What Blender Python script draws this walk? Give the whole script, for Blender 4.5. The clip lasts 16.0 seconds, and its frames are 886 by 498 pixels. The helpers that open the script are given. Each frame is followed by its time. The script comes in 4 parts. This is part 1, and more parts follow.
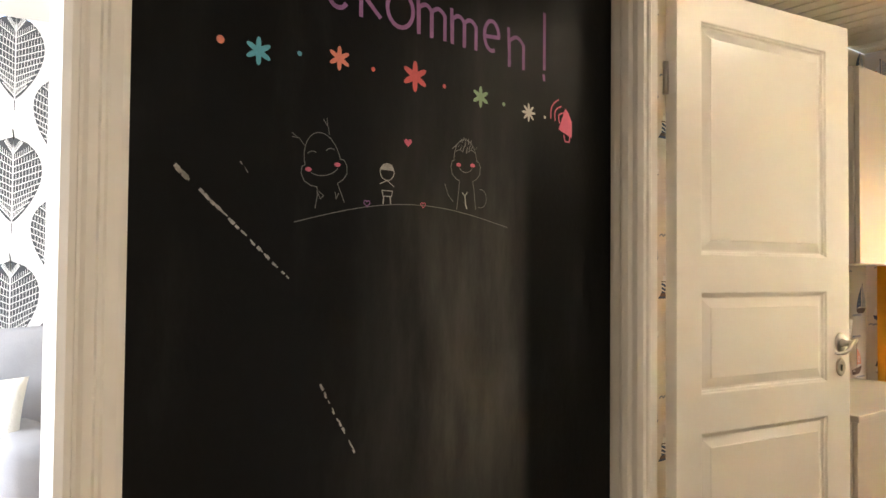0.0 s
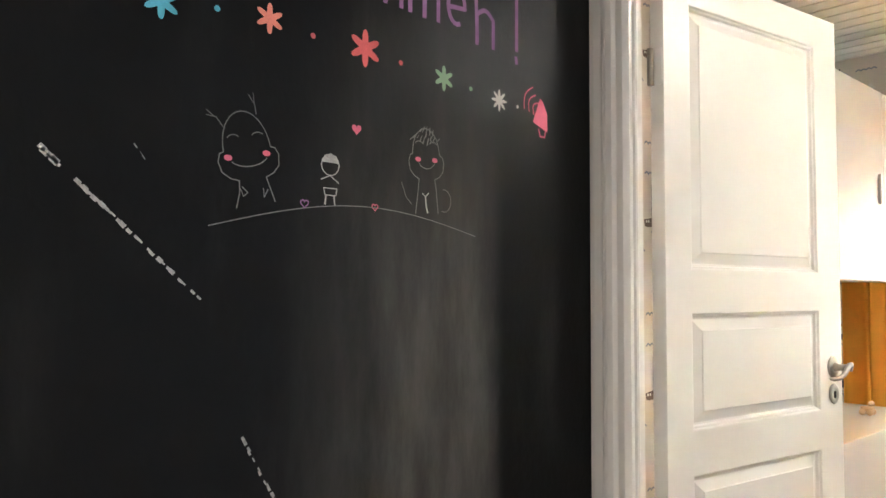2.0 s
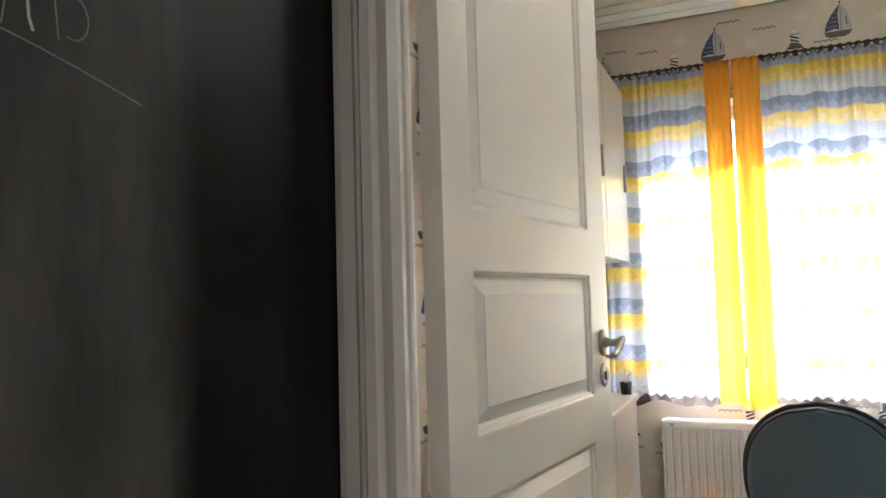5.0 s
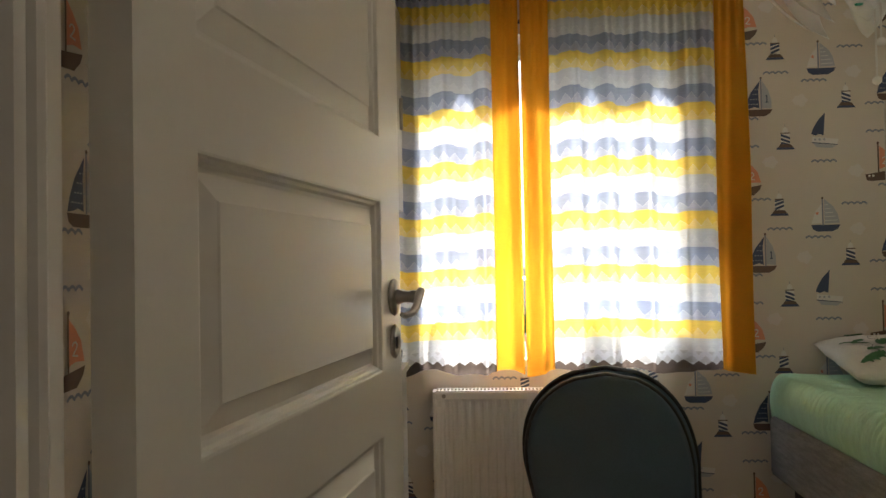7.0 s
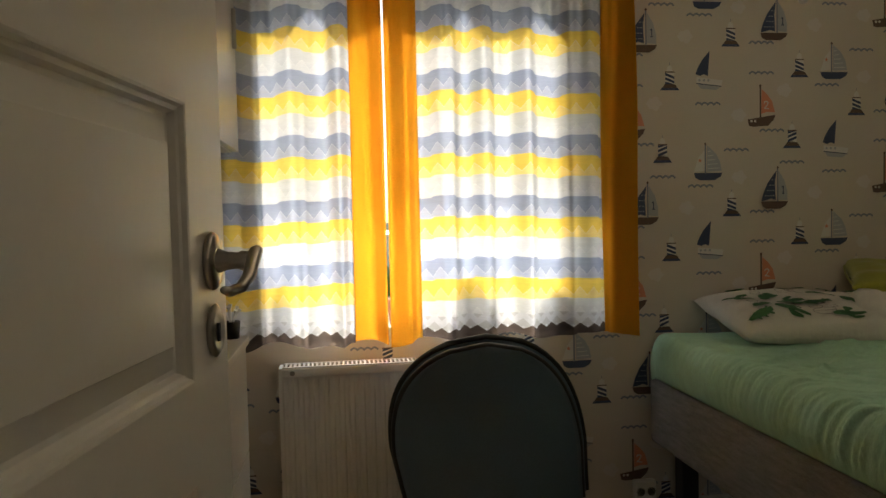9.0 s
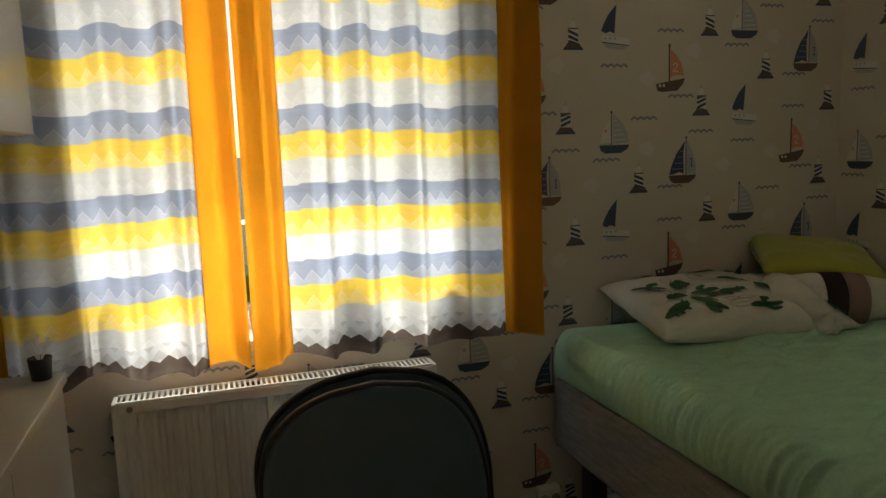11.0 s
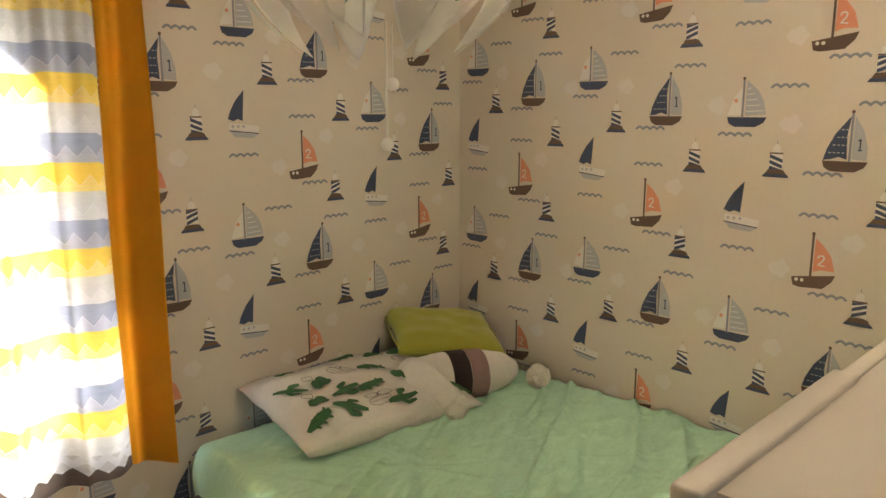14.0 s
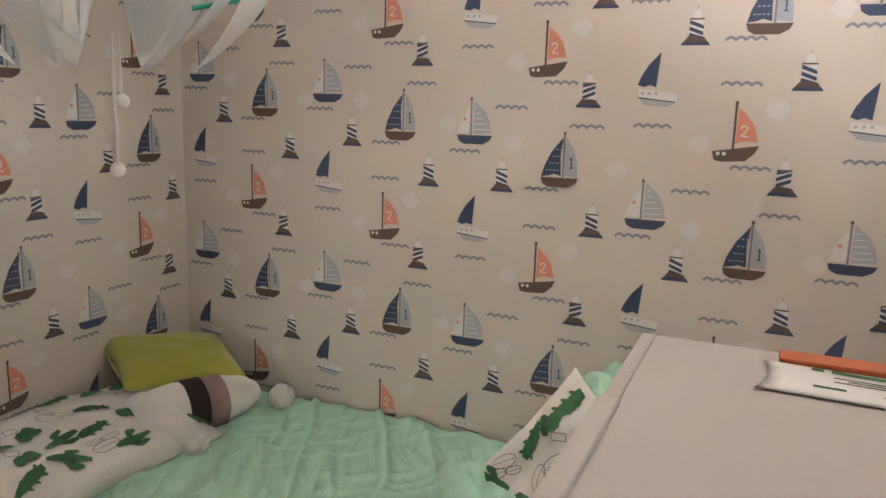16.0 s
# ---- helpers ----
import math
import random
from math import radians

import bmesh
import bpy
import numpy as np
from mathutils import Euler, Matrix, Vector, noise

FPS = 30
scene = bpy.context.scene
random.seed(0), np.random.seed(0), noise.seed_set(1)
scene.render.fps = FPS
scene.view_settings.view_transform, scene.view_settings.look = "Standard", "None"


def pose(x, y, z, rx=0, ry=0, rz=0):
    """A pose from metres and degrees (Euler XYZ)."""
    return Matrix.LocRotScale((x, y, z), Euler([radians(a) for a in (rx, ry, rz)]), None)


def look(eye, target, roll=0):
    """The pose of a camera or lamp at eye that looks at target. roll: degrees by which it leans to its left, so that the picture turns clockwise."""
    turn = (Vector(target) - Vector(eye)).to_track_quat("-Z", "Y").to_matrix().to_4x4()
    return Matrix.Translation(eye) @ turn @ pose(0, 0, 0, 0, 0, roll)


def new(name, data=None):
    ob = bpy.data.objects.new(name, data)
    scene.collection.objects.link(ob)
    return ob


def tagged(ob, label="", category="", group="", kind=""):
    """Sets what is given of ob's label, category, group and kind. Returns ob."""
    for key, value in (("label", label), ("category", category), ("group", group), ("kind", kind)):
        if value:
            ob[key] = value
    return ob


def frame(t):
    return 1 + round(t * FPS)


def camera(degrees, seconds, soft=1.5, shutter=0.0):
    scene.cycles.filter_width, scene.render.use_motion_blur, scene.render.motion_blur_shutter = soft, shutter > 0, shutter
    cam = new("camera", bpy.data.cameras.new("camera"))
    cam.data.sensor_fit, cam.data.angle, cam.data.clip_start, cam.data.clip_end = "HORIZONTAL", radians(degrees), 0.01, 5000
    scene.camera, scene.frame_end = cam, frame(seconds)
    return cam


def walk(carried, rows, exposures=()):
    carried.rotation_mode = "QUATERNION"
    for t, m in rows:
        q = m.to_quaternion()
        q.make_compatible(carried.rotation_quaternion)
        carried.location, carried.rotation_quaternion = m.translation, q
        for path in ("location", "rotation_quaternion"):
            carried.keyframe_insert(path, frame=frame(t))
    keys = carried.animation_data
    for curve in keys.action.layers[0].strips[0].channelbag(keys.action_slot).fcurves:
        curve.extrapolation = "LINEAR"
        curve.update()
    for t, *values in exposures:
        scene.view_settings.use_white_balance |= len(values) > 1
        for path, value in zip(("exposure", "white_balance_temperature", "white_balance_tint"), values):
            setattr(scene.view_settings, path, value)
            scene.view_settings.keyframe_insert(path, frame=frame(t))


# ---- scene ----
cam = camera(61.8, 16.0)
PATH = [
    (0, (1.217, -1.613, 1.301), (-0.367, -0.394, 1.355), 0.5),
    (0.5, (1.157, -1.532, 1.305), (-0.424, -0.309, 1.366), 0.5),
    (1, (1.101, -1.463, 1.299), (-0.47, -0.228, 1.379), 0.4),
    (1.5, (1.031, -1.453, 1.301), (-0.518, -0.192, 1.395), 0.3),
    (2, (0.946, -1.446, 1.299), (-0.53, -0.101, 1.404), 0.3),
    (2.5, (0.874, -1.412, 1.278), (-0.475, 0.059, 1.402), -0.1),
    (3, (0.802, -1.305, 1.275), (-0.427, 0.267, 1.4), -0.2),
    (3.5, (0.729, -1.225, 1.271), (-0.404, 0.418, 1.398), -0.5),
    (3.7, (0.689, -1.2, 1.265), (-0.408, 0.468, 1.391), -0.4),
    (5.8, (0.366, -0.771, 1.149), (-0.162, 1.155, 1.269), -1.2),
    (6, (0.341, -0.712, 1.143), (-0.116, 1.232, 1.252), -0.7),
    (6.5, (0.313, -0.565, 1.125), (0.055, 1.416, 1.214), -1.1),
    (7, (0.292, -0.446, 1.132), (0.155, 1.549, 1.175), -1.1),
    (7.5, (0.255, -0.34, 1.13), (0.228, 1.66, 1.141), -1.1),
    (8, (0.244, -0.241, 1.113), (0.356, 1.756, 1.101), -1.1),
    (8.5, (0.26, -0.125, 1.114), (0.476, 1.863, 1.07), -1.3),
    (9, (0.259, -0.009, 1.12), (0.529, 1.971, 1.035), -1.3),
    (9.2, (0.254, 0.042, 1.115), (0.543, 2.019, 1.024), -1.4),
    (11.3, (0.321, 0.448, 1.347), (0.977, 2.308, 1.015), -1.9),
    (11.5, (0.32, 0.469, 1.393), (1.012, 2.311, 1.033), -1.8),
    (12, (0.354, 0.534, 1.42), (1.15, 2.336, 1.073), -1.7),
    (12.5, (0.383, 0.575, 1.496), (1.285, 2.323, 1.133), -1.5),
    (13, (0.414, 0.563, 1.555), (1.447, 2.235, 1.187), -1.2),
    (13.5, (0.444, 0.552, 1.611), (1.641, 2.11, 1.237), -0.7),
    (14, (0.457, 0.549, 1.648), (1.835, 1.949, 1.274), -0.1),
    (14.5, (0.461, 0.581, 1.673), (1.992, 1.81, 1.296), 0.4),
    (15, (0.457, 0.605, 1.683), (2.11, 1.669, 1.31), 0.9),
    (15.5, (0.455, 0.617, 1.688), (2.195, 1.532, 1.32), 1.4),
    (16, (0.469, 0.634, 1.687), (2.269, 1.424, 1.322), 1.7),
]

# ---- exposure, world, sun ----
EXPOSURES = [(0.0, 3.2, 6600, 11), (0.5, 3.35, 5800, 11), (1.2, 3.6, 5150, 11), (2.0, 3.8, 5300, 10), (2.5, 3.55, 5250, 10), (3.0, 2.95, 5000, 10), (3.5, 2.95, 4850, 10), (5.8, 2.15, 5700, 9), (7.0, 1.15, 6250, 9), (9.0, 0.45, 6700, 7),
             (12.5, 0.0, 6600, 2), (13.2, 0.3, 6900, 7), (13.6, 1.3, 7000, 10), (14.0, 2.15, 6900, 13), (14.5, 1.65, 5650, 17), (15.0, 2.1, 5600, 19), (16.0, 2.15, 5500, 20)]
walk(cam, [(t, look(eye, target, roll)) for t, eye, target, roll in PATH], EXPOSURES)

SUN_EL, SUN_AZ = 33.0, 3.0   # elevation; azimuth from +y towards +x, degrees
world = bpy.data.worlds.new("sky")
scene.world = world
world.use_nodes = True
wn = world.node_tree
sky = wn.nodes.new("ShaderNodeTexSky")
sky.sky_type = 'NISHITA'
sky.sun_disc = False
sky.sun_elevation = radians(SUN_EL)
sky.sun_rotation = radians(SUN_AZ)
wn.links.new(sky.outputs[0], wn.nodes["Background"].inputs[0])
wn.nodes["Background"].inputs[1].default_value = 0.12
sun = new("sun", bpy.data.lights.new("sun", 'SUN'))
sun.data.energy = 5.0
sun.data.angle = radians(0.5)
sun.data.color = (1.0, 0.95, 0.86)
se, sa = radians(SUN_EL), radians(SUN_AZ)
sun.matrix_world = look((math.sin(sa) * math.cos(se) * 9, math.cos(sa) * math.cos(se) * 9 + 2.5, math.sin(se) * 9 + 1.2), (0, 2.5, 1.2))


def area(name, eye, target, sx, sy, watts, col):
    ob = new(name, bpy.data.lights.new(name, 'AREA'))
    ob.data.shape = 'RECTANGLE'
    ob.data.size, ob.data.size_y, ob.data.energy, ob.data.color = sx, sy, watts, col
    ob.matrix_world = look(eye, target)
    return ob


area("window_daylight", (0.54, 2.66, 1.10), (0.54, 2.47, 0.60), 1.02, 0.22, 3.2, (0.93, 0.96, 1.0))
area("living_room_daylight", (-1.5, -3.35, 1.5), (-1.5, 0, 1.2), 1.6, 1.3, 19, (0.93, 0.96, 1.0))
area("hall_ceiling_light", (1.35, -1.9, 2.38), (1.35, -1.9, 0), 0.3, 0.3, 1.8, (1.0, 0.85, 0.66))

# added fill, no real bulb: spot aimed at the ceiling to brighten the room
fill_spot = new("room_fill_uplight", bpy.data.lights.new("room_fill_uplight", 'SPOT'))
fill_spot.data.energy, fill_spot.data.color, fill_spot.data.shadow_soft_size = 29, (1.0, 0.87, 0.70), 0.06
fill_spot.data.spot_size, fill_spot.data.spot_blend = radians(130), 0.6
fill_spot.matrix_world = look((1.28, 1.535, 2.19), (1.46, 1.12, 2.46))

# ---- materials ----


def mat(name, col, rough=0.5, var=0.08, scale=6.0, fine=60.0, bump=0.05, metal=0.0, coat=0.0, sheen=0.0, stretch=(1, 1, 1)):
    """Principled surface with large and fine variation and a fine relief."""
    m = bpy.data.materials.new(name)
    m.use_nodes = True
    nt = m.node_tree
    b = nt.nodes["Principled BSDF"]
    tc = nt.nodes.new("ShaderNodeTexCoord")
    mp = nt.nodes.new("ShaderNodeMapping")
    mp.inputs["Scale"].default_value = stretch
    nt.links.new(tc.outputs["Object"], mp.inputs[0])
    n1, n2 = nt.nodes.new("ShaderNodeTexNoise"), nt.nodes.new("ShaderNodeTexNoise")
    for n, s in ((n1, scale), (n2, fine)):
        n.inputs["Scale"].default_value = s
        n.inputs["Detail"].default_value = 4
        nt.links.new(mp.outputs[0], n.inputs["Vector"])
    add = nt.nodes.new("ShaderNodeMath")
    add.operation = 'ADD'
    nt.links.new(n1.outputs[0], add.inputs[0])
    nt.links.new(n2.outputs[0], add.inputs[1])
    mr = nt.nodes.new("ShaderNodeMapRange")
    mr.inputs[1].default_value, mr.inputs[2].default_value = 0.5, 1.5
    mr.inputs[3].default_value, mr.inputs[4].default_value = 1 - var, 1 + var
    nt.links.new(add.outputs[0], mr.inputs[0])
    hsv = nt.nodes.new("ShaderNodeHueSaturation")
    hsv.inputs["Color"].default_value = (*col, 1)
    nt.links.new(mr.outputs[0], hsv.inputs["Value"])
    nt.links.new(hsv.outputs[0], b.inputs["Base Color"])
    b.inputs["Roughness"].default_value = rough
    b.inputs["Metallic"].default_value = metal
    b.inputs["Coat Weight"].default_value = coat
    b.inputs["Sheen Weight"].default_value = sheen
    if bump:
        bp = nt.nodes.new("ShaderNodeBump")
        bp.inputs["Strength"].default_value = bump
        bp.inputs["Distance"].default_value = 0.01
        nt.links.new(add.outputs[0], bp.inputs["Height"])
        nt.links.new(bp.outputs[0], b.inputs["Normal"])
    return m


def cloth(m, amount=0.5, open_weave=0.0):
    """Lets light through a thin fabric: a translucent lobe of the same colour, and the open holes of the weave."""
    nt = m.node_tree
    b = nt.nodes["Principled BSDF"]
    tr = nt.nodes.new("ShaderNodeBsdfTranslucent")
    src = b.inputs["Base Color"].links[0].from_socket
    nt.links.new(src, tr.inputs[0])
    mix = nt.nodes.new("ShaderNodeMixShader")
    mix.inputs[0].default_value = amount
    nt.links.new(b.outputs[0], mix.inputs[1])
    nt.links.new(tr.outputs[0], mix.inputs[2])
    out = mix.outputs[0]
    if open_weave:
        tp = nt.nodes.new("ShaderNodeBsdfTransparent")
        mix2 = nt.nodes.new("ShaderNodeMixShader")
        mix2.inputs[0].default_value = open_weave
        nt.links.new(out, mix2.inputs[1])
        nt.links.new(tp.outputs[0], mix2.inputs[2])
        out = mix2.outputs[0]
    nt.links.new(out, nt.nodes["Material Output"].inputs[0])
    return m


def striped_cloth():
    """Curtain print: yellow, white and blue-grey bands with zigzag edges, a grey zigzag field and a dark hem at the bottom."""
    m = mat("striped_curtain_cloth", (0.8, 0.8, 0.8), 0.9, 0.10, 30, 160, 0.05, stretch=(0.25, 0.25, 3.0))
    nt = m.node_tree
    L = nt.links.new

    def math_(op, a, b=None, c=None):
        n = nt.nodes.new("ShaderNodeMath")
        n.operation = op
        for i, v in enumerate((a, b, c)):
            if v is None:
                continue
            if isinstance(v, (int, float)):
                n.inputs[i].default_value = v
            else:
                L(v, n.inputs[i])
        return n.outputs[0]
    tc = nt.nodes.new("ShaderNodeTexCoord")
    sx = nt.nodes.new("ShaderNodeSeparateXYZ")
    L(tc.outputs["UV"], sx.inputs[0])
    u, z = sx.outputs[0], sx.outputs[1]
    zig = math_('PINGPONG', u, 0.024)
    third = 0.206 / 3
    place = math_('SUBTRACT', z, 0.084)
    band = math_('FRACT', math_('DIVIDE', place, 0.206))

    def ramp(fac, stops):
        r = nt.nodes.new("ShaderNodeValToRGB")
        r.color_ramp.interpolation = 'CONSTANT'
        e = r.color_ramp.elements
        e[0].position, e[0].color = stops[0][0], (*stops[0][1], 1)
        e[1].position, e[1].color = stops[1][0], (*stops[1][1], 1)
        for p, c in stops[2:]:
            e.new(p).color = (*c, 1)
        L(fac, r.inputs[0])
        return r.outputs[0]
    Y, Wt, B = (0.82, 0.65, 0.14), (0.68, 0.69, 0.71), (0.37, 0.41, 0.53)
    base = ramp(band, ((0.0, B), (0.333, Wt), (0.667, Y)))
    # woven zigzag in every band: a pale thread line with a slightly lighter field under it
    inband = math_('MULTIPLY', math_('FRACT', math_('DIVIDE', place, third)), third)
    rise = math_('SUBTRACT', inband, math_('MULTIPLY_ADD', zig, 1.15, 0.012))
    thread = math_('LESS_THAN', math_('ABSOLUTE', rise), 0.0014)
    under = math_('LESS_THAN', rise, 0.0)
    mix = nt.nodes.new("ShaderNodeMix")
    mix.data_type = 'RGBA'
    L(math_('MULTIPLY_ADD', thread, 0.32, math_('MULTIPLY', under, 0.20)), mix.inputs[0])
    L(base, mix.inputs[6])
    mix.inputs[7].default_value = (0.92, 0.92, 0.90, 1)
    low = math_('LESS_THAN', z, 0.790)
    lowz = math_('FRACT', math_('DIVIDE', math_('ADD', z, zig), 0.05))
    grey = ramp(lowz, ((0.0, (0.56, 0.56, 0.57)), (0.5, (0.68, 0.69, 0.72))))
    mix2 = nt.nodes.new("ShaderNodeMix")
    mix2.data_type = 'RGBA'
    L(low, mix2.inputs[0])
    L(mix.outputs[2], mix2.inputs[6])
    L(grey, mix2.inputs[7])
    hem = math_('ADD', math_('LESS_THAN', math_('SUBTRACT', z, math_('MULTIPLY', zig, 0.6)), 0.740), math_('GREATER_THAN', math_('ADD', z, zig), 2.192))
    mix3 = nt.nodes.new("ShaderNodeMix")
    mix3.data_type = 'RGBA'
    L(hem, mix3.inputs[0])
    L(mix2.outputs[2], mix3.inputs[6])
    mix3.inputs[7].default_value = (0.13, 0.10, 0.085, 1)
    hsv = [n for n in nt.nodes if n.type == 'HUE_SAT'][0]
    L(mix3.outputs[2], hsv.inputs["Color"])
    return cloth(m, 0.62, 0.02)


PAINT = mat("white_gloss_paint", (0.78, 0.76, 0.72), 0.28, 0.02, 3, 90, 0.015)
WALLP = mat("cream_wallpaper", (0.64, 0.58, 0.50), 0.75, 0.03, 4, 220, 0.05)
PLAIN = mat("plain_wall_paint", (0.72, 0.69, 0.64), 0.7, 0.04, 3, 120, 0.05)
CEIL = mat("ceiling_board_paint", (0.80, 0.76, 0.68), 0.4, 0.03, 4, 80, 0.02, stretch=(1, 8, 1))
BOARD = mat("chalkboard_paint", (0.004, 0.0043, 0.0047), 0.42, 0.3, 2.2, 70, 0.07, stretch=(1, 1, 0.7))
BOARD.node_tree.nodes["Principled BSDF"].inputs["Specular IOR Level"].default_value = 0.13


def dust_and_field(m):
    """Dusty chalk smears and a paler grey field over the board paint."""
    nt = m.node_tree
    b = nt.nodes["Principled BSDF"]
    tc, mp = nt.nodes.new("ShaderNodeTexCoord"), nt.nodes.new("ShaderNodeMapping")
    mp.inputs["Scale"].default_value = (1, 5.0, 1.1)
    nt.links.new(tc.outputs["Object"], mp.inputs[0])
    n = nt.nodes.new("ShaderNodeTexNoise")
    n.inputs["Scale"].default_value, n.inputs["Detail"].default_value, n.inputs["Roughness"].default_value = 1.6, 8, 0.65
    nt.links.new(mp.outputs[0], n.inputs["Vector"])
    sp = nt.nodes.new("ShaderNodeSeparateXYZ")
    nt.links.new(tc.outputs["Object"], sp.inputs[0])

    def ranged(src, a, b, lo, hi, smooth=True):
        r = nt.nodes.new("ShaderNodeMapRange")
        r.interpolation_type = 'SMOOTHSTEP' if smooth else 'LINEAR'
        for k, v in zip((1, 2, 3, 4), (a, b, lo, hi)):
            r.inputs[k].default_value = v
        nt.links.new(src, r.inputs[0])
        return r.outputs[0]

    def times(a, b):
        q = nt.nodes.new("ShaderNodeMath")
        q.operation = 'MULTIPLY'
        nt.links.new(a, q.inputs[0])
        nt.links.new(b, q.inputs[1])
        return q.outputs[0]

    # paler grey field: soft on one side, ending in a straight edge on the other
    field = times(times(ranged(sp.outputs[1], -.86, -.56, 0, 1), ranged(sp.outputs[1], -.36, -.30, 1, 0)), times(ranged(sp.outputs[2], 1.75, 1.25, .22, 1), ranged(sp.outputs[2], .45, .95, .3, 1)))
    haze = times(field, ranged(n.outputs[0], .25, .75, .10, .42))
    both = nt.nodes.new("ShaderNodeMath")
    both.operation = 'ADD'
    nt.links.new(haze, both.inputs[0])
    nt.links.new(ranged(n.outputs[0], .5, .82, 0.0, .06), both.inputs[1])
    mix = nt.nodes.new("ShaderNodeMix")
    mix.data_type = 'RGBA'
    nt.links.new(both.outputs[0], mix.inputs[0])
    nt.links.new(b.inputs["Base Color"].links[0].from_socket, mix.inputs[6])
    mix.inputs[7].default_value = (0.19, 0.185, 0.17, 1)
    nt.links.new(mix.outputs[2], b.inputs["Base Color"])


dust_and_field(BOARD)
FLOOR = mat("oak_floor", (0.50, 0.36, 0.22), 0.35, 0.2, 3, 40, 0.03, stretch=(8, 0.8, 1))
NAVY = mat("navy_print", (0.055, 0.075, 0.14), 0.75, 0.06, 20, 200, 0)
HULL = mat("brown_print", (0.13, 0.085, 0.065), 0.75, 0.06, 20, 200, 0)
CORAL = mat("coral_print", (0.70, 0.29, 0.18), 0.75, 0.06, 20, 200, 0)
PALE = mat("pale_blue_print", (0.42, 0.44, 0.47), 0.75, 0.05, 20, 200, 0)
WAVE = mat("grey_blue_print", (0.24, 0.26, 0.31), 0.75, 0.05, 20, 200, 0)
WHITE = mat("white_print", (0.72, 0.70, 0.66), 0.75, 0.03, 20, 200, 0)
CLOUD = mat("cloud_print", (0.68, 0.64, 0.60), 0.75, 0.03, 20, 200, 0)
STRIPE = striped_cloth()
ORANGE = cloth(mat("orange_curtain_cloth", (0.82, 0.44, 0.040), 0.9, 0.10, 8, 250, 0.06), 0.35)
STEEL = mat("white_radiator_enamel", (0.82, 0.81, 0.78), 0.3, 0.02, 4, 80, 0.01)
METAL = mat("brushed_nickel", (0.42, 0.40, 0.37), 0.32, 0.08, 10, 120, 0.03, metal=1.0)
DARK = mat("dark_gap", (0.03, 0.03, 0.03), 0.8, 0.1, 10, 80, 0)
SHELL = mat("blue_black_chair_shell", (0.10, 0.15, 0.20), 0.45, 0.12, 5, 150, 0.03)
RIM = mat("black_rubber_trim", (0.02, 0.02, 0.022), 0.5, 0.1, 10, 150, 0.02)
GREYF = mat("grey_woven_upholstery", (0.20, 0.195, 0.19), 0.95, 0.45, 40, 260, 0.35, stretch=(1, 0.35, 2.2))
MINT = mat("mint_green_sheet", (0.41, 0.67, 0.50), 0.8, 0.13, 14, 70, 0.22, stretch=(1.0, 2.2, 1.0))
COTTON = mat("white_cotton_print", (0.70, 0.68, 0.63), 0.9, 0.06, 9, 60, 0.35)
CACTUS = mat("cactus_green_print", (0.05, 0.15, 0.06), 0.9, 0.35, 50, 200, 0)
INK = mat("dark_ink_line", (0.06, 0.06, 0.06), 0.9, 0.2, 30, 200, 0)
LIME = mat("lime_green_velvet", (0.33, 0.34, 0.04), 0.9, 0.12, 14, 200, 0.12, sheen=0.4)
PLUSH = mat("white_plush", (0.74, 0.71, 0.66), 0.95, 0.1, 40, 300, 0.6, sheen=0.5)
BROWN = mat("dark_brown_plush", (0.035, 0.022, 0.022), 0.95, 0.2, 40, 300, 0.5)
MAUVE = mat("dusty_pink_plush", (0.30, 0.20, 0.19), 0.95, 0.15, 40, 300, 0.5)
FURN = mat("white_furniture_foil", (0.43, 0.405, 0.365), 0.35, 0.015, 3, 120, 0.008)
PETAL = cloth(mat("white_lamp_plastic", (0.86, 0.86, 0.84), 0.25, 0.02, 6, 80, 0), 0.3)
GLOBE = mat("frosted_globe", (0.85, 0.83, 0.78), 0.4, 0.01, 6, 80, 0)
GREENP = mat("green_tape", (0.05, 0.42, 0.28), 0.4, 0.05, 10, 80, 0)
SOFA = mat("grey_sofa_fabric", (0.30, 0.30, 0.32), 0.95, 0.12, 12, 240, 0.25)
LEAFW = mat("white_leaf_wallpaper", (0.80, 0.80, 0.80), 0.7, 0.02, 3, 90, 0.02)
LEAFI = mat("charcoal_leaf_print", (0.07, 0.075, 0.085), 0.7, 0.15, 30, 120, 0)
FAINT = mat("faint_chalk", (0.20, 0.20, 0.195), 0.95, 0.5, 60, 300, 0)
CHALK = mat("white_chalk", (0.48, 0.48, 0.46), 0.95, 0.5, 60, 300, 0)
PINK = mat("pink_chalk", (0.72, 0.17, 0.26), 0.95, 0.15, 40, 300, 0)
REDC = mat("red_chalk", (0.62, 0.13, 0.13), 0.95, 0.2, 40, 300, 0)
SALMON = mat("salmon_chalk", (0.75, 0.26, 0.20), 0.95, 0.2, 40, 300, 0)
BLUEC = mat("turquoise_chalk", (0.14, 0.47, 0.60), 0.95, 0.2, 40, 300, 0)
GREENC = mat("green_chalk", (0.36, 0.52, 0.33), 0.95, 0.2, 40, 300, 0)
PURPLE = mat("purple_chalk", (0.34, 0.17, 0.37), 0.95, 0.3, 40, 300, 0)
ORB = mat("orange_board", (0.450, 0.108, 0.030), 0.5, 0.05, 6, 80, 0.01)
WOODT = mat("pale_toy_wood", (0.50, 0.34, 0.18), 0.5, 0.15, 20, 120, 0.03)
PAPER = mat("white_paper_pouch", (0.72, 0.72, 0.68), 0.4, 0.02, 8, 80, 0.02)
TERRA = mat("terracotta", (0.42, 0.17, 0.09), 0.8, 0.12, 12, 90, 0.1)
